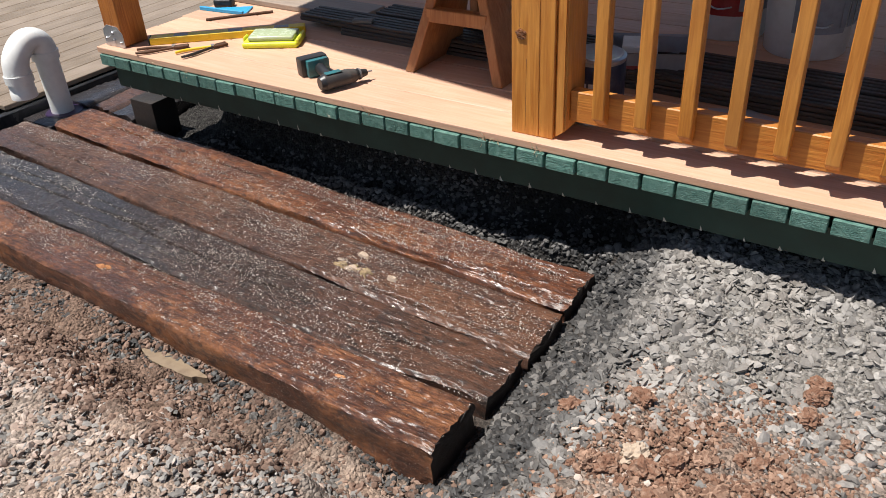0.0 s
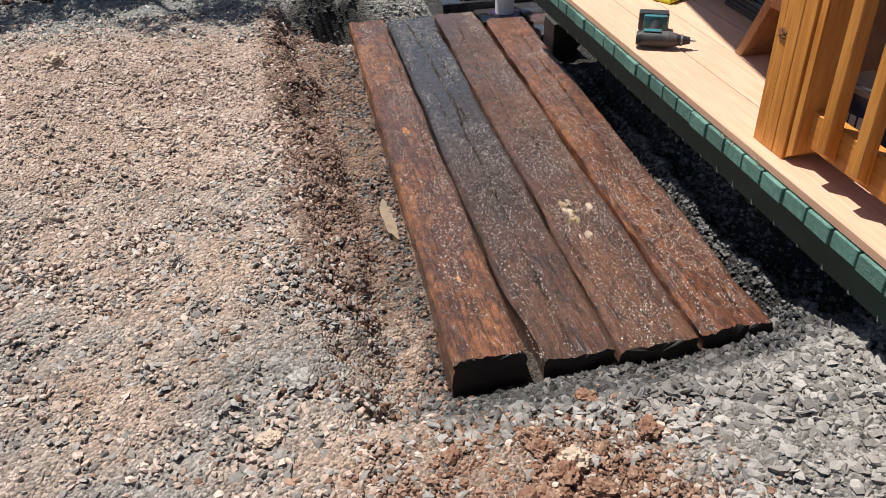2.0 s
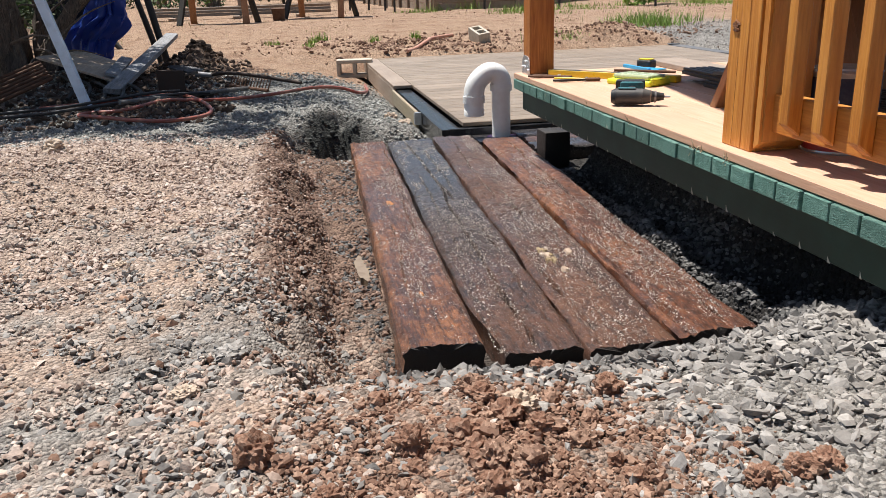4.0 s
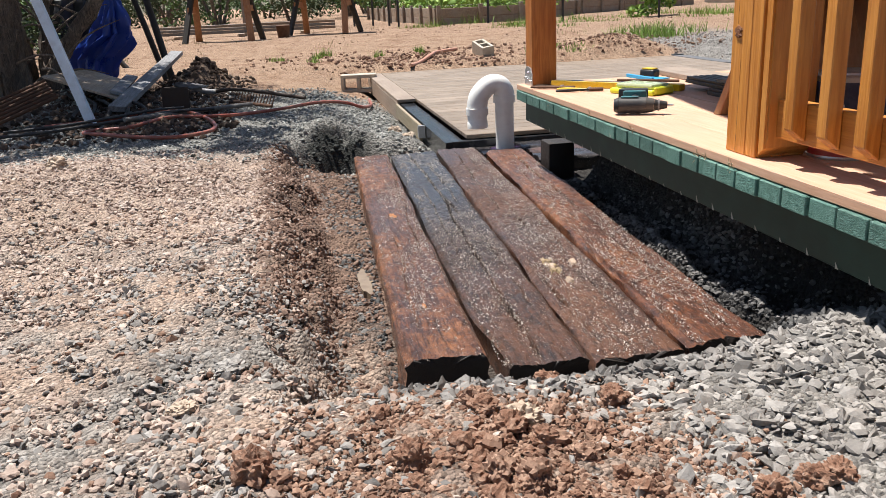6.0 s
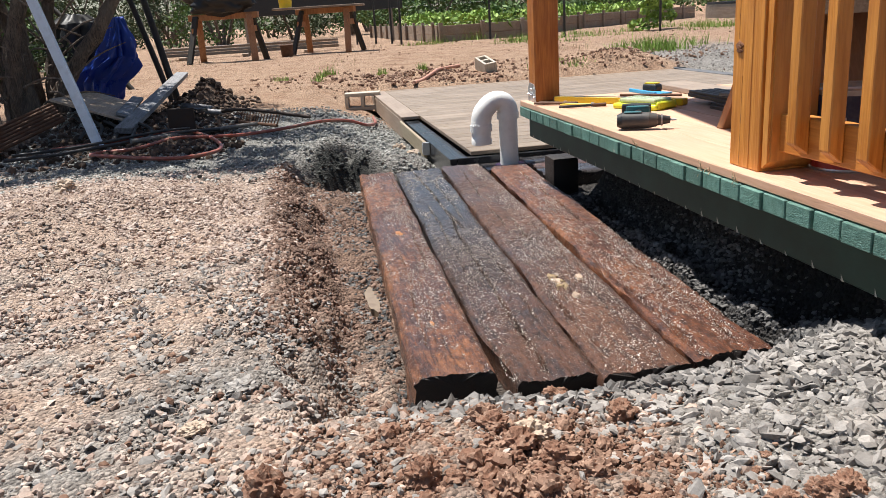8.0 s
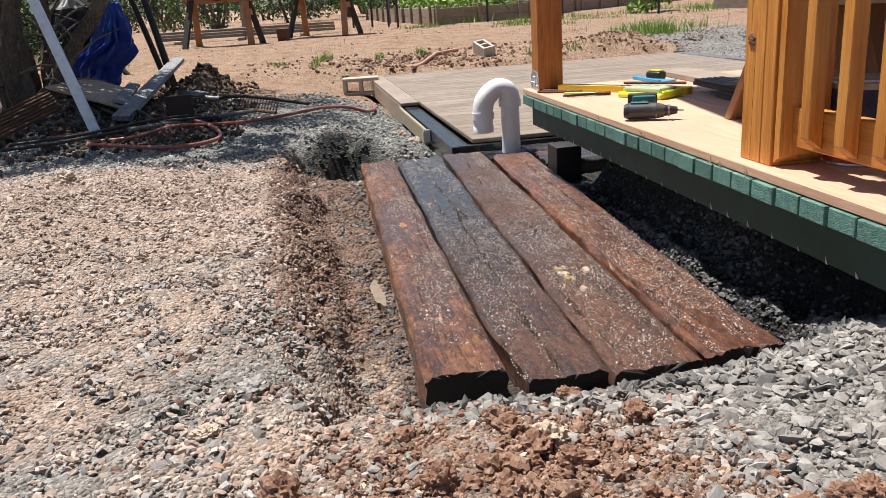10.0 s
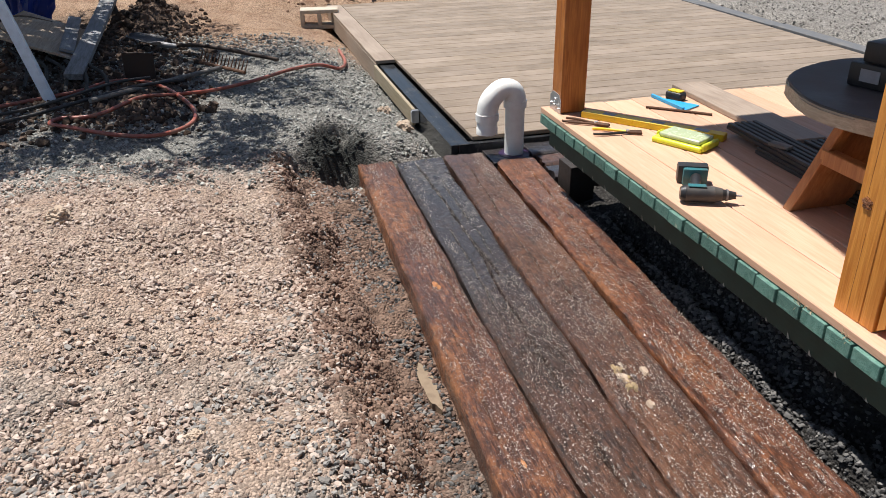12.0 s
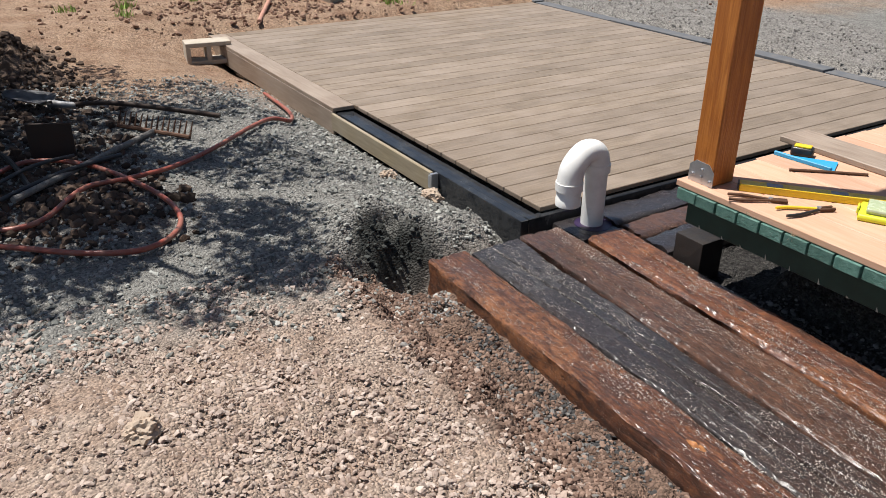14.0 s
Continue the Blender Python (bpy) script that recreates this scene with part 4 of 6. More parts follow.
# ---- vent pipe ----
vent = thing("vent_pipe", "white plastic vent pipe with a gooseneck bend", "pipe", at=(-2.45, 0.030, -0.16), turn=1)
r = 0.046
part("riser", rod((0, 0, 0.078), (0, 0, 0.36), r, r, 28), PVC, vent, smooth=40)
elbow_path = [(0, 0, 0.345), (0, -0.002, 0.385), (0, -0.022, 0.422), (0, -0.060, 0.432), (0, -0.098, 0.408), (0, -0.128, 0.365), (0, -0.138, 0.31), (0, -0.138, 0.285)]
bend = part("elbow", tube(elbow_path, 0.0505, 28, steps=5), PVC, vent, smooth=40)
part("collar", rod((0, 0, 0.330), (0, 0, 0.366), 0.0545, 0.0545, 28), PVC, bend, smooth=40)
part("collar", rod((0, -0.138, 0.272), (0, -0.138, 0.308), 0.0545, 0.0545, 28), PVC, bend, smooth=40)
bm = lathe([(0.044, 0.200), (0.0505, 0.202), (0.0505, 0.232), (0.048, 0.236), (0.049, 0.274), (0.046, 0.274)], at=(0, -0.138, 0))
part("spout", bm, PVC, vent, smooth=40)
vent.scale = (1.07, 1.07, 0.965)
# added filler that hides the riser's foot, where only a dark patch belongs
solid("timber_block", checks(box(-2.54, -2.335, -0.115, 0.098, -0.24, -0.086, 0.006, 2), 0.002), TIE_B, "dark tarred filler block added under the vent pipe", "timber block", smooth=50)
PRIMER = plain("purple_primer", (0.028, 0.014, 0.055), 0.35)
solid("primer_stain", lathe([(0.082, 0.0), (0.080, 0.0015)], 24), PRIMER, "dark purple primer stain beside the pipe", "stain", at=(-2.44, 0.03, -0.0855))

# ---- things on the porch ----
def cordless_drill():
    d = thing("cordless_drill", "teal and black cordless drill lying on its side", "drill", at=(-0.815, 0.01, DZ), turn=0)
    ax = Vector((0.42, 0.90, 0.0)).normalized()
    hx = Vector((-0.90, 0.42, 0.0)).normalized()
    base = Vector((0.0, 0.0, 0.030))
    body = part("motor_body", rod(base - ax * 0.012, base + ax * 0.075, 0.027, 0.026, 20), RUBBER, d, smooth=40)
    part("rear_cap", rod(base - ax * 0.028, base - ax * 0.0125, 0.020, 0.027, 20), BLACK, body, smooth=40)
    part("side_shell", box(-0.006, 0.050, -0.012, 0.012, 0.0265, 0.0292, 0.001, m=Matrix.Translation(base) @ pose(0, 0, 0, 0, 0, 65)), TEAL, body, "teal shell")
    part("gear_case", rod(base + ax * 0.0755, base + ax * 0.100, 0.026, 0.021, 20), RUBBER, body, smooth=40)
    ch = part("chuck", rod(base + ax * 0.1005, base + ax * 0.142, 0.019, 0.011, 16), BLACK, d, "black keyless chuck", smooth=40)
    part("chuck_ring", rod(base + ax * 0.112, base + ax * 0.118, 0.0195, 0.0185, 16), GREYSTEEL, ch, smooth=40)
    part("bit", rod(base + ax * 0.142, base + ax * 0.162, 0.004, 0.003, 8), STEEL, ch)
    g0 = base + ax * 0.03
    part("grip", tube([g0 + hx * 0.02, g0 + hx * 0.07 - ax * 0.004, g0 + hx * 0.135 + ax * 0.006], [0.020, 0.017, 0.019], 14), BLACK, d, "black rubber grip", smooth=40)
    part("trigger", box(-0.006, 0.006, -0.008, 0.008, -0.012, 0.012, 0.003, m=Matrix.Translation(g0 + hx * 0.045 + ax * 0.020)), TEAL, d)
    m = Matrix.Translation(g0 + hx * 0.155) @ hx.to_track_quat("Z", "Y").to_matrix().to_4x4()
    part("foot", box(-0.044, 0.036, -0.029, 0.030, -0.017, 0.004, 0.006, 2, m=m), TEAL, d, smooth=40)
    part("trim", box(-0.040, 0.032, -0.0295, 0.031, -0.006, 0.0005, 0.002, m=m), TEAL, d, "teal trim above the battery")
    part("battery", box(-0.048, 0.052, -0.030, 0.034, 0.0045, 0.050, 0.008, 2, m=m), BLACK, d, "black slide-on battery", smooth=40)
    return d


cordless_drill()


def spirit_level():
    L = thing("spirit_level", "yellow box-beam spirit level lying flat on the deck", "spirit level", at=(-1.775, 0.085, DZ), turn=39.5)
    part("beam", box(0, 0.60, -0.025, 0.025, 0.0, 0.026, 0.003), YELLOW, L)
    part("top_rib", box(0.004, 0.596, -0.0265, -0.021, 0.0015, 0.0272, 0.001), YELLOW, L)
    for a in (0.09, 0.30, 0.48):
        part("vial_window", box(a, a + 0.055, -0.016, 0.016, 0.012, 0.0274, 0.001), PRINT, L, "grey vial window")
    part("end_cap", box(-0.005, 0.0, -0.0255, 0.0255, 0.0, 0.0265, 0.002), BLACK, L)


spirit_level()


def pliers(at, turn, spread_deg, label):
    P = thing("pliers", label, "pliers", "pliers on the deck", at=at, turn=turn)
    P.scale = (1.05, 1.05, 1.05)
    for s in (1, -1):
        m = pose(0, 0, 0, 0, 0, s * spread_deg)
        bm = tube([(-0.012, s * 0.004, 0.008), (0.03, s * 0.010, 0.008), (0.085, s * 0.016, 0.008), (0.125, s * 0.010, 0.008)], [0.0045, 0.005, 0.0058, 0.0045], 10)
        bmesh.ops.transform(bm, matrix=m, verts=bm.verts)
        part("handle", bm, RUST if spread_deg <= 8 else BLACK if s > 0 else YELLOW, P, smooth=40)
        bm = box(-0.062, -0.006, 0.0005 if s > 0 else -0.010, 0.010 if s > 0 else -0.0005, 0.002, 0.014, 0.003, m=pose(0, 0, 0, 0, 0, -s * spread_deg * 0.4))
        part("jaw", bm, RUST, P, "worn steel jaw")
    part("rivet", rod((-0.008, 0, 0.0005), (-0.008, 0, 0.017), 0.008, 0.007, 12), STEEL, P)


pliers((-1.640, 0.070, DZ), 225, 5, "worn locking pliers lying on the deck")
pliers((-1.500, 0.140, DZ), 248, 10, "pliers with black and yellow grips lying open")


def bit_case():
    C = thing("bit_case", "lime-yellow drill bit case with a clear lid", "tool case", at=(-1.325, 0.30, DZ), turn=-62)
    C.scale = (0.80, 0.76, 0.95)
    part("tray", box(-0.085, 0.085, -0.14, 0.14, 0.0, 0.024, 0.012, 3), LIME, C, smooth=40)
    part("lid", box(-0.066, 0.066, -0.112, 0.118, 0.0245, 0.044, 0.010, 3), CLEAR, C, "clear plastic lid", smooth=40)
    part("hinge", box(-0.07, 0.07, 0.128, 0.146, 0.004, 0.034, 0.005), LIME, C)
    for i in range(6):
        part("bit_pocket", box(-0.066 + i * 0.023, -0.050 + i * 0.023, -0.09, 0.09, 0.0255, 0.036, 0.002), PRINT if i % 2 else STEEL, C)
    part("latch", box(-0.03, 0.03, -0.149, -0.139, 0.008, 0.032, 0.003), LIME, C)


bit_case()

sq = thing("speed_square", "bright blue plastic speed square", "speed square", at=(-1.825, 0.545, DZ), turn=12)
part("blade", prism([(-0.12, -0.02), (0.12, -0.05), (0.09, 0.06)], 0.002, 0.007), BLUE, sq)
part("fence", box(-0.125, 0.115, -0.058, -0.046, 0.0, 0.016, 0.002, m=pose(0, 0.02, 0, 0, 0, -7)), BLUE, sq)
solid("long_drill_bit", tube([(-1.795, 0.390, DZ + 0.006), (-1.71, 0.49, DZ + 0.006), (-1.61, 0.598, DZ + 0.006)], 0.0055, 8), RUST, "long dark auger bit lying on the deck", "drill bit")
tp = thing("tape_measure", "black and yellow tape measure", "tape measure", at=(-1.885, 0.585, DZ), turn=25)
part("case", box(-0.042, 0.042, -0.025, 0.025, 0.0, 0.036, 0.012, 3), BLACK, tp, smooth=40)
part("face", box(-0.032, 0.032, -0.020, 0.020, 0.0362, 0.042, 0.005, 2), YELLOW, tp, "yellow top")
solid("loose_board", box(-0.42, 0.45, -0.085, 0.085, 0.0, 0.024, 0.003), COMPOSITE_X, "grey-brown composite board lying across the deck", "board", at=(-1.625, 0.735, DZ + 0.0005), turn=-1)


def grooved_board(at, turn, length):
    G = thing("grooved_board", "dark composite decking board lying grooves up", "board", "stacked deck boards", at=at, turn=turn)
    part("plank", box(0, length, -0.068, 0.068, 0.0, 0.014, 0.002), DARKCOMP, G)
    for i in range(5):
        a = -0.064 + i * 0.0265
        part("rib", box(0.001, length - 0.001, a, a + 0.017, 0.0145, 0.025, 0.002), DARKCOMP, G)


for i, (ax, ay, lift) in enumerate(((-1.15, 0.555, 0), (-1.12, 0.70, 0), (-1.37, 0.575, 0.0255), (-1.10, 0.715, 0.0255))):
    grooved_board((ax, ay, DZ + lift), -2, 2.3)
solid("wood_offcut", box(-0.04, 0.04, -0.018, 0.018, 0, 0.012, 0.002), GREYWOOD, "small grey wood offcut on dark boards", "wood offcut", at=(-1.06, 0.520, DZ + 0.051), turn=20)


RIMWOOD = lumber("pale_table_rim", (0.50, 0.42, 0.31), (0.34, 0.27, 0.19), "x", 0.7, 2.0, 0.4, (0.46, 0.42, 0.36))
TOPGREY = plain("dark_grey_tabletop", (0.075, 0.072, 0.075), 0.6, 0.0, 0.5, 6, 0.3, (0.13, 0.115, 0.10))


def low_table():
    T = thing("low_table", "low round table with a dark grey top and brown trestle legs", "table", at=(-0.50, 0.60, DZ))
    def rounded(r):
        ring = []
        for k in range(48):
            a = radians(7.5 * k)
            ring.append((r * (1 + 0.012 * math.cos(8 * a)) * math.cos(a), r * (1 + 0.012 * math.cos(8 * a)) * math.sin(a)))
        return ring
    top = part("tabletop", prism(rounded(0.43), 0.345, 0.3835, bevel=0.006), RIMWOOD, T, "pale worn wooden edge", smooth=40)
    part("top_panel", prism(rounded(0.426), 0.3838, 0.3900, bevel=0.003), TOPGREY, top, "dark grey panel on top")
    for sx in (-1, 1):
        bm = bmesh.new()
        prof = [(-0.335, 0.0), (-0.03, 0.0), (-0.08, 0.3445), (-0.27, 0.3445)]
        lean = [(sx * (0.19 - 0.10 * pz / 0.325), py, pz) for py, pz in prof]
        lo = [bm.verts.new(p) for p in lean]
        hi = [bm.verts.new((p[0] - sx * 0.036, p[1], p[2])) for p in lean]
        bm.faces.new(lo)
        bm.faces.new(hi[::-1])
        for q in range(4):
            bm.faces.new((lo[q], hi[q], hi[(q + 1) % 4], lo[(q + 1) % 4]))
        bmesh.ops.recalc_face_normals(bm, faces=bm.faces)
        bmesh.ops.bevel(bm, geom=list(bm.edges), offset=0.003, segments=1, affect="EDGES")
        part("trestle_leg", bm, RAWWOOD, T)
        bm = box(sx * 0.15 - 0.018, sx * 0.15 + 0.018, 0.06, 0.34, 0.0, 0.3445, 0.003)
        part("trestle_leg", bm, RAWWOOD, T)
    part("stretcher", box(-0.115, 0.115, -0.30, -0.262, 0.17, 0.215, 0.003), RAWWOOD, T)


low_table()
ch = thing("battery_charger", "black battery charger standing on the low table", "charger", at=(-0.60, 0.44, DZ + 0.3905), turn=15)
part("housing", box(-0.07, 0.07, -0.05, 0.05, 0.0, 0.07, 0.01, 2), BLACK, ch, smooth=40)
part("dock", box(-0.04, 0.04, -0.04, 0.04, 0.0705, 0.13, 0.008, 2), BLACK, ch, smooth=40)
part("sticker", box(-0.03, 0.03, -0.0525, -0.0505, 0.02, 0.055), PRINT, ch, "grey printed sticker")


def paint_can(at, r, h, turn):
    C = thing("sealant_can", "open metal can with a dark blue label", "can", at=at, turn=turn)
    body = part("body", lathe([(r, 0.0), (r + 0.002, 0.004), (r, 0.01), (r, h - 0.01), (r + 0.002, h - 0.004), (r - 0.004, h)], 32), STEEL, C, smooth=40)
    bm = lathe([(r + 0.0012, 0.045), (r + 0.0012, h - 0.016)], 32)
    part("label", bm, NAVY, body, "dark blue paper label")
    for k in range(5):
        a = radians(-120 + 16 * k)
        m = Matrix.Translation((math.cos(a) * (r + 0.0022), math.sin(a) * (r + 0.0022), h * 0.58)) @ pose(0, 0, 0, 0, 0, math.degrees(a) + 90)
        part("print_bar", box(-0.008, 0.008, -0.001, 0.001, -0.016, 0.016, m=m), WHITE, body, "white bar of print")
    part("lid", lathe([(r - 0.006, h - 0.002), (r - 0.008, h + 0.004), (r - 0.03, h + 0.001)], 32), STEEL, C, "dented metal lid", smooth=40)
    part("lower_label", lathe([(r + 0.0015, 0.008), (r + 0.0015, 0.040)], 32), RED, body, "red lower band")


paint_can((0.035, 0.205, DZ), 0.078, 0.19, 10)


def bucket(at, turn, scale, labelcol):
    B = thing("plastic_bucket", "white plastic bucket with a printed label, dirty", "bucket", "plastic buckets", at=at, turn=turn)
    B.scale = (scale, scale, scale)
    part("body", lathe([(0.125, 0.0), (0.13, 0.006), (0.148, 0.33), (0.156, 0.335), (0.156, 0.352), (0.147, 0.356)], 36), WHITE, B, smooth=40)
    part("rim", lathe([(0.151, 0.30), (0.158, 0.302), (0.158, 0.312), (0.151, 0.314)], 36), WHITE, B, smooth=40)
    bm = bmesh.new()
    for k in range(9):
        a0, a1 = radians(-125 + k * 8), radians(-125 + (k + 1) * 8)
        vs = [bm.verts.new((q * math.cos(a), q * math.sin(a), z)) for a, q, z in ((a0, 0.1368, 0.09), (a1, 0.1368, 0.09), (a1, 0.1467, 0.26), (a0, 0.1467, 0.26))]
        bm.faces.new(vs)
    part("label", bm, labelcol, B, "printed label")
    for k in range(4):
        a = radians(-60 + 12 * k)
        m = Matrix.Translation((math.cos(a) * 0.143, math.sin(a) * 0.143, 0.16)) @ pose(0, 0, 0, 0, 0, math.degrees(a) + 90)
        part("print_bar", box(-0.010, 0.010, -0.002, 0.001, -0.05, 0.05, m=m), PRINT, B, "grey printed lines")
    bm = tube([(0.157, 0, 0.30), (0.12, 0.0, 0.16), (0.0, -0.16, 0.12), (-0.12, 0, 0.16), (-0.157, 0, 0.30)], 0.003, 6)
    part("bail", bm, STEEL, B, "thin wire handle")


bucket((0.145, 1.13, DZ), 0, 1.0, RED)
bucket((0.43, 1.04, DZ), 25, 1.0, PRINT)
bucket((0.80, 1.12, DZ), -20, 1.0, RED)


def tub():
    T = thing("plastic_tub", "grey plastic tub holding boxes of screws", "tub", at=(0.055, 0.585, DZ), turn=20)
    bm = bmesh.new()
    rows = []
    for dx, dy, z in ((0.11, 0.075, 0.0), (0.13, 0.09, 0.10), (0.138, 0.098, 0.104), (0.124, 0.086, 0.10), (0.105, 0.07, 0.006)):
        rows.append([bm.verts.new((sx * dx, sy * dy, z)) for sx, sy in ((-1, -1), (1, -1), (1, 1), (-1, 1))])
    for a, b in zip(rows, rows[1:]):
        for k in range(4):
            bm.faces.new((a[k], a[(k + 1) % 4], b[(k + 1) % 4], b[k]))
    bm.faces.new(rows[0][::-1])
    bm.faces.new(rows[-1])
    part("shell", bm, PRINT, T)
    part("label", box(-0.09, -0.01, -0.091, -0.087, 0.02, 0.085, m=pose(0, 0.0, 0, -8, 0, 0)), RED, T, "red carton label")
    part("carton", box(-0.09, 0.02, -0.06, 0.05, 0.008, 0.112, 0.003), WHITE, T, "white screw carton")


tub()
solid("plastic_sheet", prism([(0.0, 0.0), (0.16, -0.02), (0.2, 0.05), (0.09, 0.1), (-0.02, 0.06)], 0.0, 0.006), PRINT, "crumpled scrap of plastic packaging", "plastic scrap", at=(0.33, 0.33, DZ))

# ---- yard: hose, tools, blocks ----
def gz(x, y, up=0.0):
    return float(ground_height(x, y)) + up


def on_ground(pts, up):
    return [(x, y, gz(x, y, up)) for x, y in pts]


LOOP = [(-3.75, -2.62), (-3.905, -2.346), (-3.955, -2.21), (-4.087, -2.094), (-4.145, -1.998), (-4.085, -1.86), (-3.866, -1.718), (-3.531, -1.583), (-3.264, -1.537), (-3.053, -1.595), (-2.94, -1.746),
        (-3.0, -1.941), (-3.167, -2.148), (-3.292, -2.281), (-3.375, -2.24), (-3.35, -2.12), (-3.394, -2.016), (-3.611, -1.835), (-3.68, -1.648), (-3.769, -1.419), (-3.937, -1.172), (-4.167, -0.899),
        (-4.365, -0.702), (-4.44, -0.56), (-4.718, -0.47), (-5.2, -0.44)]
solid("garden_hose", tube(on_ground(LOOP, 0.028), 0.0115, 12), HOSE, "dusty red garden hose lying in a loop on the dirt", "hose", smooth=60)
solid("garden_hose", tube(on_ground([(-3.25, -2.75), (-3.373, -2.538), (-3.455, -2.384), (-3.674, -2.148), (-3.832, -1.911), (-3.91, -1.769), (-4.0, -1.6)], 0.045), 0.0105, 12), RUBBER, "dusty black hose crossing the red one", "hose", smooth=60)
solid("garden_hose", tube(on_ground([(-6.95, 0.18), (-7.25, 0.32), (-7.6, 0.52), (-7.9, 0.62), (-8.05, 0.9)], 0.02), 0.02, 10), PEACH, "faded peach hose crossing the orange soil", "hose", smooth=60)
solid("drip_pipe", tube(on_ground([(-3.4, -2.75), (-3.575, -2.403), (-3.963, -2.018), (-4.05, -1.8)], 0.055), 0.009, 10), RUBBER, "black poly pipe lying in dark soil", "pipe", smooth=60)


def shovel():
    S = thing("shovel", "old shovel lying flat on the gravel", "shovel")
    a, b = Vector((-5.02, -1.86, gz(-5.02, -1.86, 0.05))), Vector((-4.42, -0.98, gz(-4.42, -0.98, 0.03)))
    d = (b - a).normalized()
    part("shaft", tube([a + d * 0.22, a + d * 0.5 + Vector((0, 0, 0.03)), b], 0.014, 10), DARKRUST, S, smooth=60)
    m = Matrix.Translation(a) @ pose(0, 0, 0, 0, 8, math.degrees(math.atan2(d.y, d.x)))
    bm = bmesh.new()
    prof = [(-0.16, 0.01), (-0.12, 0.075), (0.0, 0.105), (0.10, 0.10), (0.13, 0.02)]
    rows = []
    for px, hw in prof:
        rows.append([bm.verts.new((px, hw * t, 0.03 * t * t + 0.008)) for t in (-1, -0.5, 0, 0.5, 1)])
    for r0, r1 in zip(rows, rows[1:]):
        for k in range(4):
            bm.faces.new((r0[k], r0[k + 1], r1[k + 1], r1[k]))
    bmesh.ops.solidify(bm, geom=bm.faces[:], thickness=0.004)
    bmesh.ops.transform(bm, matrix=m, verts=bm.verts)
    bl = part("blade", bm, GREYSTEEL, S, "worn steel blade", smooth=60)
    part("socket", rod(a + d * 0.10, a + d * 0.26, 0.022, 0.018, 12), GREYSTEEL, bl, smooth=60)


shovel()


def garden_rake():
    R = thing("garden_rake", "bow rake lying teeth up in the gravel", "rake")
    a, b = Vector((-4.55, -1.5, gz(-4.55, -1.5, 0.02))), Vector((-4.18, -1.22, gz(-4.18, -1.22, 0.02)))
    part("bar", rod(a, b, 0.012, 0.012, 8), RUST, R)
    for k in range(14):
        p = a.lerp(b, k / 13)
        part("tine", rod(p, p + Vector((-0.02, 0.03, 0.075)), 0.006, 0.003, 6), RUST, R)
    mid = a.lerp(b, 0.5)
    part("handle", rod(mid, mid + Vector((0.75, -0.75, 0.035)), 0.015, 0.015, 10), GREYWOOD, R)


garden_rake()


def cinder_block(at, lying, label):
    B = thing("cinder_block", label, "concrete block", "concrete blocks", at=at)
    B.scale = (0.9, 0.9, 0.9) if lying else (0.75, 0.75, 0.75)
    m = pose(0, 0, 0, 0, 0, -8) @ Matrix(((0, 0, 1, 0), (1, 0, 0, 0), (0, 1, 0, 0.097), (0, 0, 0, 1))) if lying else pose(0, 0, 0.02, 8, 14, 12)
    for a, b in ((-0.195, -0.155), (-0.02, 0.02), (0.155, 0.195)):
        part("web", box(a, b, -0.058, 0.058, 0.0, 0.19, 0.004, m=m), CONCRETE, B)
    for s in (-1, 1):
        part("face_shell", box(-0.195, 0.195, min(s * 0.058, s * 0.097), max(s * 0.058, s * 0.097), 0.0, 0.19, 0.004, m=m), CONCRETE, B)


cinder_block((-6.62, -0.40, gz(-6.6, -0.40, -0.015)), True, "grey concrete block lying on its side by the deck")
cinder_block((-7.6, 1.12, gz(-7.6, 1.12, -0.02)), False, "concrete block sitting in orange soil")

# steel channel leaning on the tree
ch2 = bmesh.new()
box(-0.030, 0.030, -0.002, 0.002, 0.0, 2.4, bm=ch2)
box(-0.030, -0.026, -0.03, -0.002, 0.0, 2.4, bm=ch2)
box(0.026, 0.030, -0.03, -0.002, 0.0, 2.4, bm=ch2)
foot, top = Vector((-3.84, -2.36, gz(-3.84, -2.36, 0.0))), Vector((-4.45, -3.02, 1.95))
bmesh.ops.transform(ch2, matrix=Matrix.Translation(foot) @ (top - foot).to_track_quat("Z", "Y").to_matrix().to_4x4() @ pose(0, 0, 0, 0, 0, -60), verts=ch2.verts)
ALU = plain("pale_aluminium", (0.62, 0.67, 0.75), 0.5, 0.25, 0.2, 20)
solid("metal_channel", ch2, ALU, "pale metal channel leaning against the tree", "metal channel")

PLY = lumber("stained_plywood", (0.54, 0.41, 0.28), (0.30, 0.21, 0.14), "x", 0.75, weather=0.5, greycol=(0.46, 0.43, 0.40))
WEATHERED = lumber("sunbleached_board", (0.27, 0.27, 0.28), (0.13, 0.125, 0.125), "x", 0.7, weather=0.5, greycol=(0.33, 0.34, 0.36))


def slab(corners, thick):
    """A flat board through four corners."""
    bm = bmesh.new()
    bm.faces.new([bm.verts.new(p) for p in corners])
    bmesh.ops.recalc_face_normals(bm, faces=bm.faces)
    bmesh.ops.solidify(bm, geom=bm.faces[:], thickness=thick)
    return bm


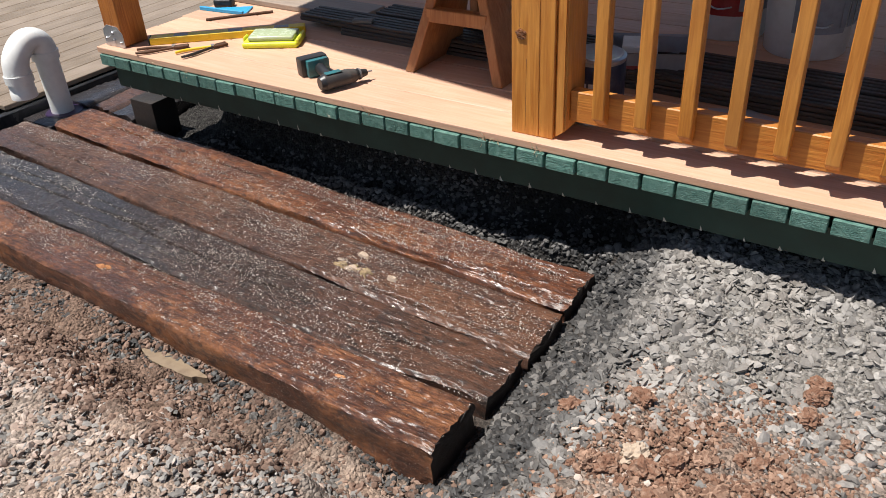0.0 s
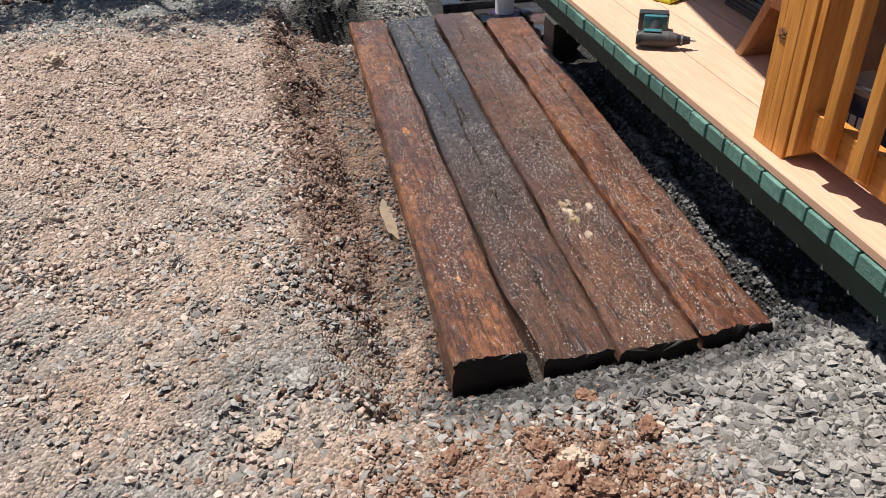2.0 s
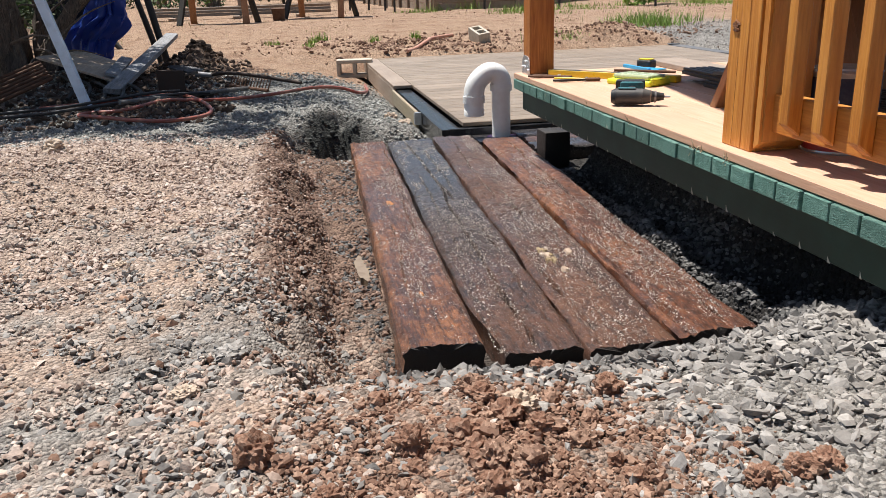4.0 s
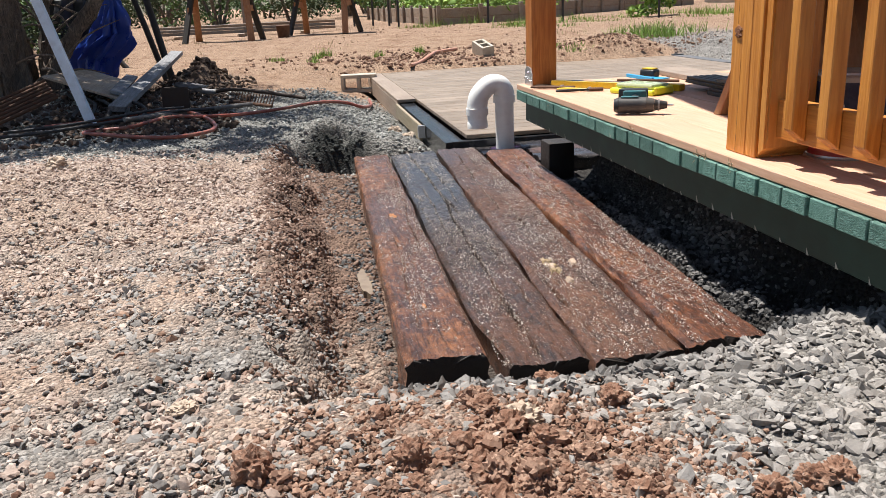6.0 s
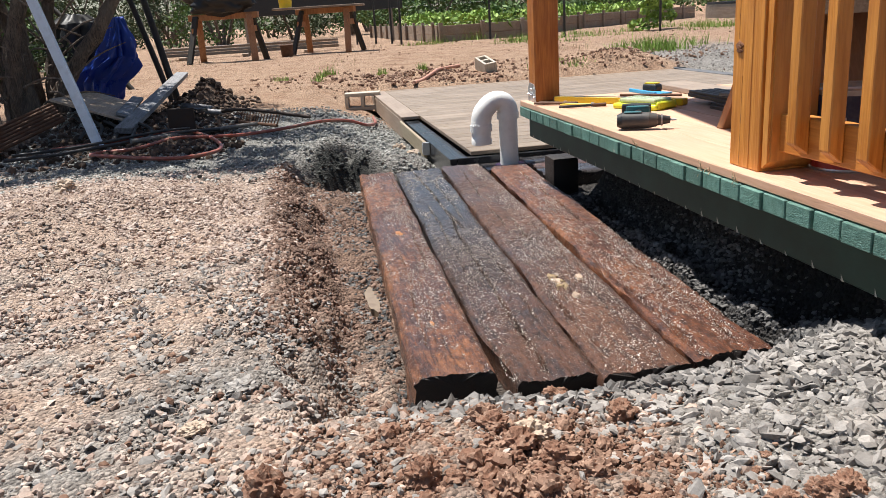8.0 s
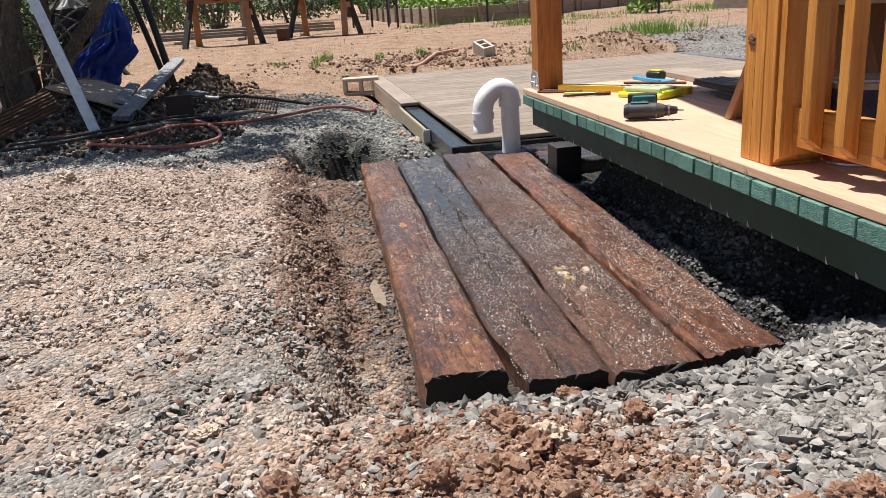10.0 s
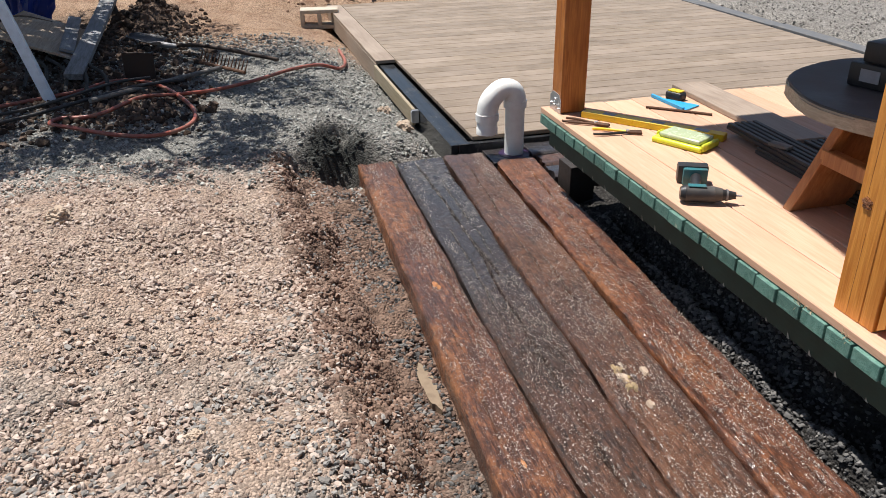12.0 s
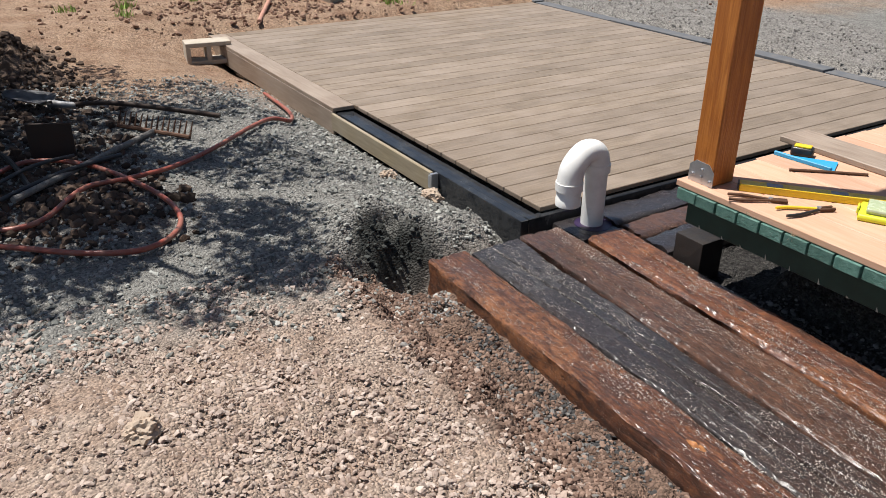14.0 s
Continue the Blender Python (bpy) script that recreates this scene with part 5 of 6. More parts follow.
solid("plywood_sheet", slab(((-4.75, -2.86, 0.285), (-4.66, -2.30, 0.085), (-5.52, -2.27, 0.10), (-5.70, -2.76, 0.26)), 0.016), PLY, "weathered plywood sheet propped on the soil heap", "plywood")
solid("old_board", slab(((-4.20, -2.325, 0.055), (-4.22, -2.215, 0.040), (-6.84, -2.11, 0.275), (-6.86, -2.22, 0.285)), 0.038), WEATHERED, "long grey weathered board propped on a soil heap", "board", "old boards")
solid("old_board", slab(((-4.72, -2.40, 0.155), (-4.72, -2.31, 0.125), (-5.75, -2.37, 0.175), (-5.75, -2.46, 0.195)), 0.022), WEATHERED, "short grey weathered board on plywood", "board", "old boards")
bm = box(-0.105, 0.105, -0.006, 0.006, 0.0, 0.19, 0.003)
solid("steel_plate", bm, DARKRUST, "dark square steel plate standing on edge", "metal plate", at=(-4.22, -1.87, gz(-4.22, -1.87, -0.01)), turn=66)


def grate():
    G = thing("corrugated_panel", "rusty ribbed metal panel leaning by the tree", "metal panel")
    p0, d1, d2 = Vector((-3.80, -3.16, 0.10)), Vector((-0.42, 0.46, 0.185)), Vector((0.19, 0.11, -0.095))
    for k in range(7):
        a = p0 + d2 * (k / 6)
        part("rib", rod(a, a + d1, 0.013, 0.013, 8), RUST, G)
    bm = bmesh.new()
    vs = [bm.verts.new(q) for q in (p0, p0 + d2, p0 + d2 + d1, p0 + d1)]
    bm.faces.new(vs)
    bmesh.ops.solidify(bm, geom=bm.faces[:], thickness=0.006)
    part("sheet", bm, RUST, G)


grate()


def crumple(bm, amp, scale, seed):
    for v in bm.verts:
        v.co += v.co.normalized() * amp * (noise.fractal(v.co * scale + Vector((seed, seed, 0)), 0.9, 2.1, 4))
    return bm


def drape(spine, depth, seed, folds):
    """A sheet hung in folds: spine rows are (x, y, z, half width)."""
    bm = bmesh.new()
    rows, around, fine = [], 64, 60
    for a in range(fine + 1):
        t = a / fine * (len(spine) - 1)
        k = min(int(t), len(spine) - 2)
        f = t - k
        f = f * f * (3 - 2 * f)
        x, y, z, w = (p + (q - p) * f for p, q in zip(spine[k], spine[k + 1]))
        row = []
        for b in range(around):
            th = 2 * math.pi * b / around
            fold = 1 + folds * noise.noise((math.cos(th) * 3.2, math.sin(th) * 3.2 + seed, z * 3.0)) + 0.35 * folds * noise.noise((math.cos(th) * 9, math.sin(th) * 9, z * 9 + seed))
            row.append(bm.verts.new((x + depth * w * fold * math.sin(th), y + w * fold * math.cos(th), z + 0.03 * noise.noise((th * 2, z * 6, seed)))))
        rows.append(row)
    for r0, r1 in zip(rows, rows[1:]):
        for b in range(around):
            bm.faces.new((r0[b], r0[(b + 1) % around], r1[(b + 1) % around], r1[b]))
    bm.faces.new(rows[0])
    bm.faces.new(rows[-1][::-1])
    bmesh.ops.recalc_face_normals(bm, faces=bm.faces)
    return bm


tz = gz(-6.4, -2.9)
solid("blue_tarp", drape([(-6.35, -2.60, 0.86, 0.05), (-6.35, -2.62, 0.66, 0.12), (-6.38, -2.64, 0.52, 0.17), (-6.42, -2.74, 0.42, 0.24), (-6.45, -2.84, 0.30, 0.20), (-6.45, -2.9, tz - 0.02, 0.16)], 0.7, 4.0, 0.55), TARP,
      "crumpled dark blue tarp draped behind the tree", "tarp", smooth=50)
tz = gz(-6.75, -3.1)
solid("black_bag", drape([(-6.75, -3.06, 0.92, 0.10), (-6.75, -3.06, 0.84, 0.22), (-6.75, -3.08, 0.6, 0.25), (-6.75, -3.1, 0.3, 0.24), (-6.75, -3.1, tz - 0.02, 0.22)], 0.7, 9.0, 0.4), BAG,
      "full black bag standing behind the tree", "bag", smooth=50)
for p0, p1, rr in (((-6.6, -2.2, 0.1), (-7.0, -2.65, 1.9), 0.035), ((-6.9, -2.3, 0.3), (-7.2, -2.9, 2.0), 0.03), ((-8.2, -2.9, 0.1), (-8.8, -4.2, 1.6), 0.03)):
    p0 = (p0[0], p0[1], gz(p0[0], p0[1]) - 0.02)
    solid("wooden_pole", tube([p0, tuple((a + b) / 2 + 0.02 for a, b in zip(p0, p1)), p1], [rr, rr * 0.9, rr * 0.8], 10), CHAR, "dark leaning wooden pole", "pole", "leaning poles", smooth=60)
for q in range(5):
    qx, qy = -4.9 + 0.1 * q, -2.75 + 0.13 * q
    solid("stick", tube([(qx, qy, gz(qx, qy, 0.06)), (qx + 0.3, qy + 0.15, gz(qx + 0.3, qy + 0.15, 0.05)), (qx + 0.75, qy + 0.2, gz(qx + 0.75, qy + 0.2, 0.03))], 0.012, 7), CHAR, "dark stick lying on the soil heap", "stick", "sticks")

# ---- yard behind ----
def sawhorse(at, turn, label, extra):
    S = thing("sawhorse", label, "sawhorse", "sawhorses", at=at, turn=turn)
    part("top_beam", box(-0.55, 0.55, -0.045, 0.045, 0.64, 0.73, 0.004), RAWWOOD, S)
    for sx in (-1, 1):
        for sy in (-1, 1):
            bm = bmesh.new()
            a, b = Vector((sx * 0.52, sy * 0.30, 0.0)), Vector((sx * 0.42, sy * 0.055, 0.70))
            m = Matrix.Translation(a) @ (b - a).to_track_quat("Z", "Y").to_matrix().to_4x4()
            box(-0.05, 0.05, -0.02, 0.02, 0.0, (b - a).length, 0.003, bm=bm, m=m)
            part("leg", bm, CHAR if (sx * sy > 0 and extra) else RAWWOOD, S)
        part("gusset", box(sx * 0.46 - 0.015, sx * 0.46 + 0.015, -0.16, 0.16, 0.44, 0.53, 0.003), RAWWOOD, S)
    return S


sawhorse((-11.6, -2.05, gz(-11.6, -2.05)), 75, "brown wooden sawhorse with darkened legs", True)
sawhorse((-12.6, -0.45, gz(-12.6, -0.45)), 60, "brown wooden sawhorse holding a tabletop board", True)
bm = bmesh.new()
bmesh.ops.create_icosphere(bm, subdivisions=4, radius=1.0)
crumple(bm, 0.3, 2.4, 13)
bmesh.ops.transform(bm, matrix=Matrix.Diagonal((0.28, 0.5, 0.22, 1)), verts=bm.verts)
solid("black_bag", bm, BAG, "shiny black bag heaped on a sawhorse", "bag", at=(-11.6, -2.05, gz(-11.6, -2.05, 0.92)), turn=-15, smooth=80)
solid("table_board", box(-0.75, 0.75, -0.24, 0.24, 0, 0.03, 0.004), OLDPLANK, "pale board laid flat on the sawhorse", "board", at=(-12.5, -0.55, gz(-12.6, -0.45, 0.731)), turn=82)
solid("yellow_bucket", lathe([(0.10, 0), (0.12, 0.24), (0.124, 0.245), (0.115, 0.25)], 20), YELLOW, "yellow bucket on the sawhorse board", "bucket", at=(-12.65, -1.1, gz(-12.6, -0.45, 0.762)), smooth=40)
solid("tin_bucket", lathe([(0.09, 0), (0.11, 0.18), (0.113, 0.185), (0.10, 0.19)], 18), RUST, "rusty tin beside a sawhorse", "bucket", at=(-11.9, -1.15, gz(-11.9, -1.15)), smooth=40)
for q in range(11):
    x0, y0 = -14.2 - 0.12 * (q % 4), -3.4 + 0.05 * (q % 3)
    zz = gz(x0, y0 + 1.4, 0.002 + 0.055 * (q // 4))
    solid("stacked_board", box(-0.08, 0.08, 0, 2.6 + 0.25 * (q % 3), 0.0, 0.045, 0.004), GREYWOOD if q % 2 else OLDPLANK, "weathered grey board in a low stack", "board", "stacked lumber", at=(x0 + 0.17 * (q % 4), y0, zz + 0.06), turn=-3 + q % 4)
for q in (0, 1, 2):
    solid("bearer", box(-0.5, 0.6, -0.05, 0.05, 0.0, 0.06, 0.004), OLDPLANK, "short timber bearer under stacked boards", "timber", "bearers", at=(-14.1, -3.0 + 1.1 * q, gz(-14.1, -3.0 + 1.1 * q, 0.0)))


def garden_bed(line, h):
    """A long bed whose plank sides follow a line on the ground; two courses with stakes."""
    B = thing("raised_bed", "raised garden bed of weathered boards", "garden bed")
    for (ax, ay), (bx, by) in zip(line, line[1:]):
        a, d = Vector((ax, ay, 0)), Vector((bx - ax, by - ay, 0))
        g = max(gz(ax, ay), gz(bx, by)) - 0.04
        m = Matrix.Translation((ax, ay, g)) @ d.to_track_quat("X", "Z").to_matrix().to_4x4()
        n = max(1, round(d.length / 2.4))
        for lv in (0, 1):
            for q in range(n):
                part("bed_board", box(d.length * q / n + 0.01, d.length * (q + 1) / n - 0.01, -0.02, 0.02, lv * h / 2, (lv + 1) * h / 2 - 0.008, 0.004, m=m), OLDPLANK, B)
        for q in range(int(d.length / 0.9) + 1):
            part("stake", box(0.9 * q, 0.9 * q + 0.08, -0.07, -0.021, 0.0, h + 0.05, 0.004, m=m), OLDPLANK, B)
    g = gz(-16, 3) - 0.02
    part("soil", prism([(-24.0, 1.6), (-14.3, 1.95), (-14.8, 3.7), (-17.2, 5.6), (-21.2, 10.4), (-27.0, 10.4)], g, g + h * 0.8), CLAY, B)


garden_bed([(-22.5, 1.25), (-14.1, 1.72), (-14.6, 3.7), (-17.0, 5.65), (-21.0, 10.5)], 0.36)


def leaf_cloud(name, clumps, per, size, material, flat=1.0):
    """Many small leaves gathered in clumps: (x, y, z, rx, ry, rz)."""
    c = np.array(clumps)
    n = len(c) * per
    base = np.repeat(c, per, axis=0)
    d = np.random.normal(size=(n, 3))
    d /= np.linalg.norm(d, axis=1)[:, None]
    p = base[:, :3] + d * base[:, 3:] * (np.random.uniform(0.25, 1.0, (n, 1)) ** 0.6)
    a = np.random.normal(size=(n, 3))
    a /= np.linalg.norm(a, axis=1)[:, None]
    b = np.cross(a, np.random.normal(size=(n, 3)))
    b /= np.linalg.norm(b, axis=1)[:, None]
    s = size * np.random.uniform(0.5, 1.3, (n, 1))
    quad = np.stack((p - a * s, p + b * s * 0.45, p + a * s, p - b * s * 0.45), 1)
    return raw_mesh(name, quad.reshape(-1, 3), np.arange(n * 4).reshape(n, 4), material)


def foliage(name, clumps, per, size, material, label, category):
    return tagged(leaf_cloud(name, clumps, per, size, material), label, category, kind="stuff")


rng = random.Random(5)
greens = []
while len(greens) < 240:
    gx, gy = rng.uniform(-22, -14.5), rng.uniform(2.0, 8.5)
    if gy < 3.7 + max(0.0, -14.9 - gx) * 0.9:
        greens.append((gx, gy, 0.52 + rng.uniform(0, 0.14), 0.30, 0.30, 0.16))
foliage("garden_greens", greens, 70, 0.065, BRIGHTLEAF, "bright green vegetables in the raised bed", "vegetables")
herbs = [(rng.uniform(-30, -21.5), rng.uniform(0.5, 16), 0.62 + rng.uniform(0, 0.55), 0.42, 0.42, 0.32) for _ in range(130)] + [(-15.2 - 0.5 * k, 3.3 + 0.45 * k + rng.uniform(-0.2, 0.2), 0.66, 0.3, 0.3, 0.24) for k in range(9)]
foliage("garden_shrubs", herbs, 70, 0.075, LEAF, "dense green garden plants", "plants")
foliage("tall_weed", [(-12.9 + rng.gauss(0, 0.16), 5.45 + rng.gauss(0, 0.2), 0.30 + 0.09 * k, 0.2, 0.22, 0.14) for k in range(9)], 110, 0.06, BRIGHTLEAF, "tall leafy green weed by the garden fence", "plant")


def blades(name, spots, per, height, material, label, category="grass"):
    """Thin upright blades about each spot."""
    c = np.array(spots)
    n = len(c) * per
    base = np.repeat(c, per, axis=0)
    xy = base[:, :2] + np.random.normal(scale=1.0, size=(n, 2)) * base[:, 2:3] * 0.5
    z = ground_height(xy[:, 0], xy[:, 1])
    h = height * np.random.uniform(0.4, 1.2, n) * base[:, 3]
    lean = np.random.normal(scale=0.35, size=(n, 2)) * h[:, None]
    ang = np.random.uniform(0, 6.28, n)
    w = 0.006 + 0.01 * h
    dx, dy = np.cos(ang) * w, np.sin(ang) * w
    v = np.stack((np.stack((xy[:, 0] - dx, xy[:, 1] - dy, z - 0.01), 1), np.stack((xy[:, 0] + dx, xy[:, 1] + dy, z - 0.01), 1),
                  np.stack((xy[:, 0] + lean[:, 0], xy[:, 1] + lean[:, 1], z + h), 1)), 1)
    return tagged(raw_mesh(name, v.reshape(-1, 3), np.arange(n * 3).reshape(n, 3), material), label, category, kind="stuff")


blades("grass_tufts", [(rng.uniform(-8.9, -7.9), rng.uniform(3.0, 4.5), 0.26, rng.uniform(0.5, 1.1)) for _ in range(10)] + [(rng.uniform(-7.5, -7.0), rng.uniform(1.6, 2.1), 0.14, rng.uniform(0.25, 0.6)) for _ in range(4)]
       + [(rng.uniform(-14.2, -10.5), rng.uniform(1.0, 7.5), 0.35, rng.uniform(0.3, 0.9)) for _ in range(30)] + [(rng.uniform(-8.5, -7.2), rng.uniform(-1.5, 0.8), 0.08, rng.uniform(0.25, 0.5)) for _ in range(6)],
       55, 0.2, BRIGHTLEAF, "green grass tufts and weeds on orange soil")
blades("dry_weeds", [(rng.uniform(-15, -8.5), rng.uniform(-3.5, 6.5), 0.4, rng.uniform(0.15, 0.5)) for _ in range(26)], 16, 0.16, STRAW, "thin dry grass and straw on orange soil")

fence = thing("garden_fence", "thin black metal posts and wires round the garden", "fence", kind="structure")
spots = [(-16.6, 0.35), (-16.2, 0.72), (-15.2, 0.95), (-14.5, 1.05), (-13.7, 2.65), (-12.6, 3.75), (-11.8, 5.2), (-11.0, 6.7)]
for fx, fy in spots:
    part("fence_post", rod((fx, fy, gz(fx, fy) - 0.05), (fx, fy, gz(fx, fy) + 1.5), 0.022, 0.022, 8), BLACK, fence)
for (ax, ay), (bx, by) in zip(spots, spots[1:]):
    for hz in (0.35, 0.7, 1.05, 1.4):
        part("fence_wire", rod((ax, ay, gz(ax, ay) + hz), (bx, by, gz(bx, by) + hz), 0.0018, 0.0018, 5), BLACK, fence)
# dark trailer-like frame behind the sawhorses
bm = box(-0.03, 0.03, -1.9, 1.9, 0.72, 1.15, 0.01)
solid("dark_panel", bm, BLACK, "long dark panel standing behind the sawhorses", "panel", at=(-17.2, -0.4, gz(-17, -0.4)), turn=4)
for sy in (-1.6, 1.6):
    solid("panel_post", box(-0.04, 0.04, -0.04, 0.04, 0.0, 0.73, 0.004), OLDPLANK, "pale post under the dark panel", "post", "panel posts", at=(-17.2, -0.4 + sy, gz(-17, -0.4 + sy)))


# ---- juniper and shrubs ----
def juniper():
    T = thing("juniper_tree", "old juniper with shaggy twisted trunks", "tree", at=(-5.75, -3.28, gz(-5.75, -3.28)))
    limbs = []
    for k, (tx, ty, tz, r0, bend) in enumerate(((0.05, 0.45, 3.2, 0.062, 0.05), (-0.3, 0.75, 2.7, 0.060, -0.1), (-0.2, 0.25, 3.0, 0.050, -0.15), (0.3, -0.5, 2.6, 0.060, 0.2), (0.5, 0.15, 2.9, 0.045, 0.2), (-0.3, -0.9, 2.6, 0.055, -0.2), (-0.6, 0.0, 2.8, 0.040, -0.1))):
        sx, sy = 0.19 * math.cos(k * 1.1), 0.17 * math.sin(k * 1.1)
        pts = [(sx, sy, -0.08), (sx * 1.3 + bend * 0.4, sy * 1.2, 0.5), (sx + tx * 0.5 - bend * 0.3, sy + ty * 0.5, 1.3), (sx + tx * 0.8, sy + ty * 0.85, 2.1), (sx + tx, sy + ty, tz)]
        if k == 1:
            pts = [(0.0, 0.12, -0.08), (0.06, 0.34, 0.30), (0.10, 0.74, 0.82), (0.05, 1.02, 1.4), (-0.05, 1.2, 2.3)]
        bm = tube(pts, [r0 * 1.35, r0, r0 * 0.85, r0 * 0.6, r0 * 0.3], 30, steps=9)
        for v in bm.verts:
            q = v.co * 9
            v.co += Vector((noise.noise(q), noise.noise(q + Vector((7, 0, 0))), 0)) * 0.022
            q = Vector((v.co.x * 45, v.co.y * 45, v.co.z * 5))
            v.co += Vector((noise.noise(q), noise.noise(q + Vector((3, 9, 0))), 0)) * 0.026
        part("trunk" if k == 0 else "limb", bm, BARK, T, smooth=60)
        limbs.append(pts)
    r2 = random.Random(3)
    clumps = []
    for pts in limbs:
        for q in range(6):
            a = Vector(pts[r2.choice((3, 4))])
            b = a + Vector((r2.uniform(-1.0, 1.2), r2.uniform(-1.1, 0.9), r2.uniform(-0.3, 0.8)))
            part("branch", tube([a, a.lerp(b, 0.5) + Vector((0, 0, 0.1)), b], [0.045, 0.03, 0.012], 8, steps=4), BARK, T, smooth=60)
            for _ in range(3):
                c = b + Vector((r2.gauss(0, 0.28), r2.gauss(0, 0.28), r2.gauss(0, 0.2)))
                clumps.append((*c, 0.26, 0.26, 0.17))
    # a long bough over the gravel lot
    for end in ((1.9, 1.25, 2.35), (1.55, 0.7, 2.6), (2.35, 1.0, 2.6), (1.35, 1.6, 2.4), (1.0, 0.3, 2.6), (2.45, 0.5, 2.5), (2.05, 0.0, 2.7)):
        a = Vector((0.35, 0.3, 1.9))
        b = Vector(end)
        part("branch", tube([a, a.lerp(b, 0.5) + Vector((0, 0, 0.2)), b], [0.06, 0.04, 0.012], 8, steps=5), BARK, T, smooth=60)
        for _ in range(7):
            c = a.lerp(b, r2.uniform(0.55, 1.05)) + Vector((r2.gauss(0, 0.22), r2.gauss(0, 0.22), r2.gauss(0, 0.12)))
            clumps.append((*c, 0.19, 0.19, 0.12))
    for _ in range(36):
        clumps.append((r2.uniform(0.4, 2.6), r2.uniform(0.0, 1.45), r2.uniform(2.15, 2.75), r2.uniform(0.12, 0.24), r2.uniform(0.12, 0.24), 0.13))
    for _ in range(12):
        clumps.append((r2.uniform(-0.9, 0.5), r2.uniform(-1.0, 0.2), r2.uniform(0.3, 1.6), 0.2, 0.2, 0.2))
    crown = leaf_cloud("crown", clumps, 150, 0.034, JUNIPER)
    crown.parent = T
    for k in range(110):
        a = Vector((r2.uniform(-0.4, 0.5), r2.uniform(-0.7, 0.45), r2.uniform(0.02, 1.2)))
        b = a + Vector((r2.uniform(-0.4, 0.6), r2.uniform(-0.5, 0.5), r2.uniform(-0.2, 0.5)))
        part("twig", tube([a, a.lerp(b, 0.5) + Vector((0.05, 0, 0.05)), b], [0.012, 0.008, 0.003], 6, steps=3), BARK, T)


juniper()


def shrub(x, y, r, h, seed, material, name="shrub", label="dense dark green shrub at the yard's edge"):
    r3 = random.Random(seed)
    S = thing(name, label, "shrub", "shrubs behind", at=(x, y, gz(x, y)))
    for k in range(4):
        a = 1.6 * k + seed
        part("stem", tube([(0.1 * math.cos(a), 0.1 * math.sin(a), -0.05), (0.3 * r * math.cos(a), 0.3 * r * math.sin(a), h * 0.4), (0.6 * r * math.cos(a), 0.6 * r * math.sin(a), h * 0.8)], [0.06, 0.045, 0.02], 7, steps=4), BARK, S)
    cl = []
    for _ in range(int(34 * r)):
        a, q = r3.uniform(0, 6.28), r * r3.random() ** 0.5
        z = r3.uniform(0.1, 1.0) * h * (1 - 0.45 * (q / r) ** 2)
        cl.append((q * math.cos(a), q * math.sin(a), z, 0.34, 0.34, 0.26))
    crown = leaf_cloud("crown", cl, 75, 0.065, material)
    crown.parent = S


for q in range(13):
    shrub(-24.0 - 3.0 * (q % 3), -16.0 + 2.15 * q, 1.5 + 0.4 * (q % 2), 2.3 + 0.5 * (q % 3), q, JUNIPER if q % 3 else LEAF)
for q in range(10):
    shrub(-29.0 - 2.0 * (q % 3), 9.0 + 2.6 * q, 1.7, 2.4 + 0.4 * (q % 3), 40 + q, LEAF if q % 2 else JUNIPER)
for q in range(6):
    shrub(-9.0 - 2.0 * q, -5.2 - 0.55 * q, 1.2, 2.0, 70 + q, JUNIPER if q % 2 else LEAF)
for q in range(14):
    shrub(-36.0 - 2 * (q % 2), -24 + 4.4 * q, 2.6, 4.2, 90 + q, JUNIPER, "tree_line", "dark tree line far behind the garden")

# ---- loose stones ----
def inside_timbers(x, y, pad):
    u = np.clip((0.15 - x) / 2.64, 0, 1)
    ya, yb = -0.868 + 0.093 * u, -0.036 + 0.128 * u
    return (x < 0.165 + pad) & (x > -2.49) & (y > ya - pad) & (y < yb + pad)


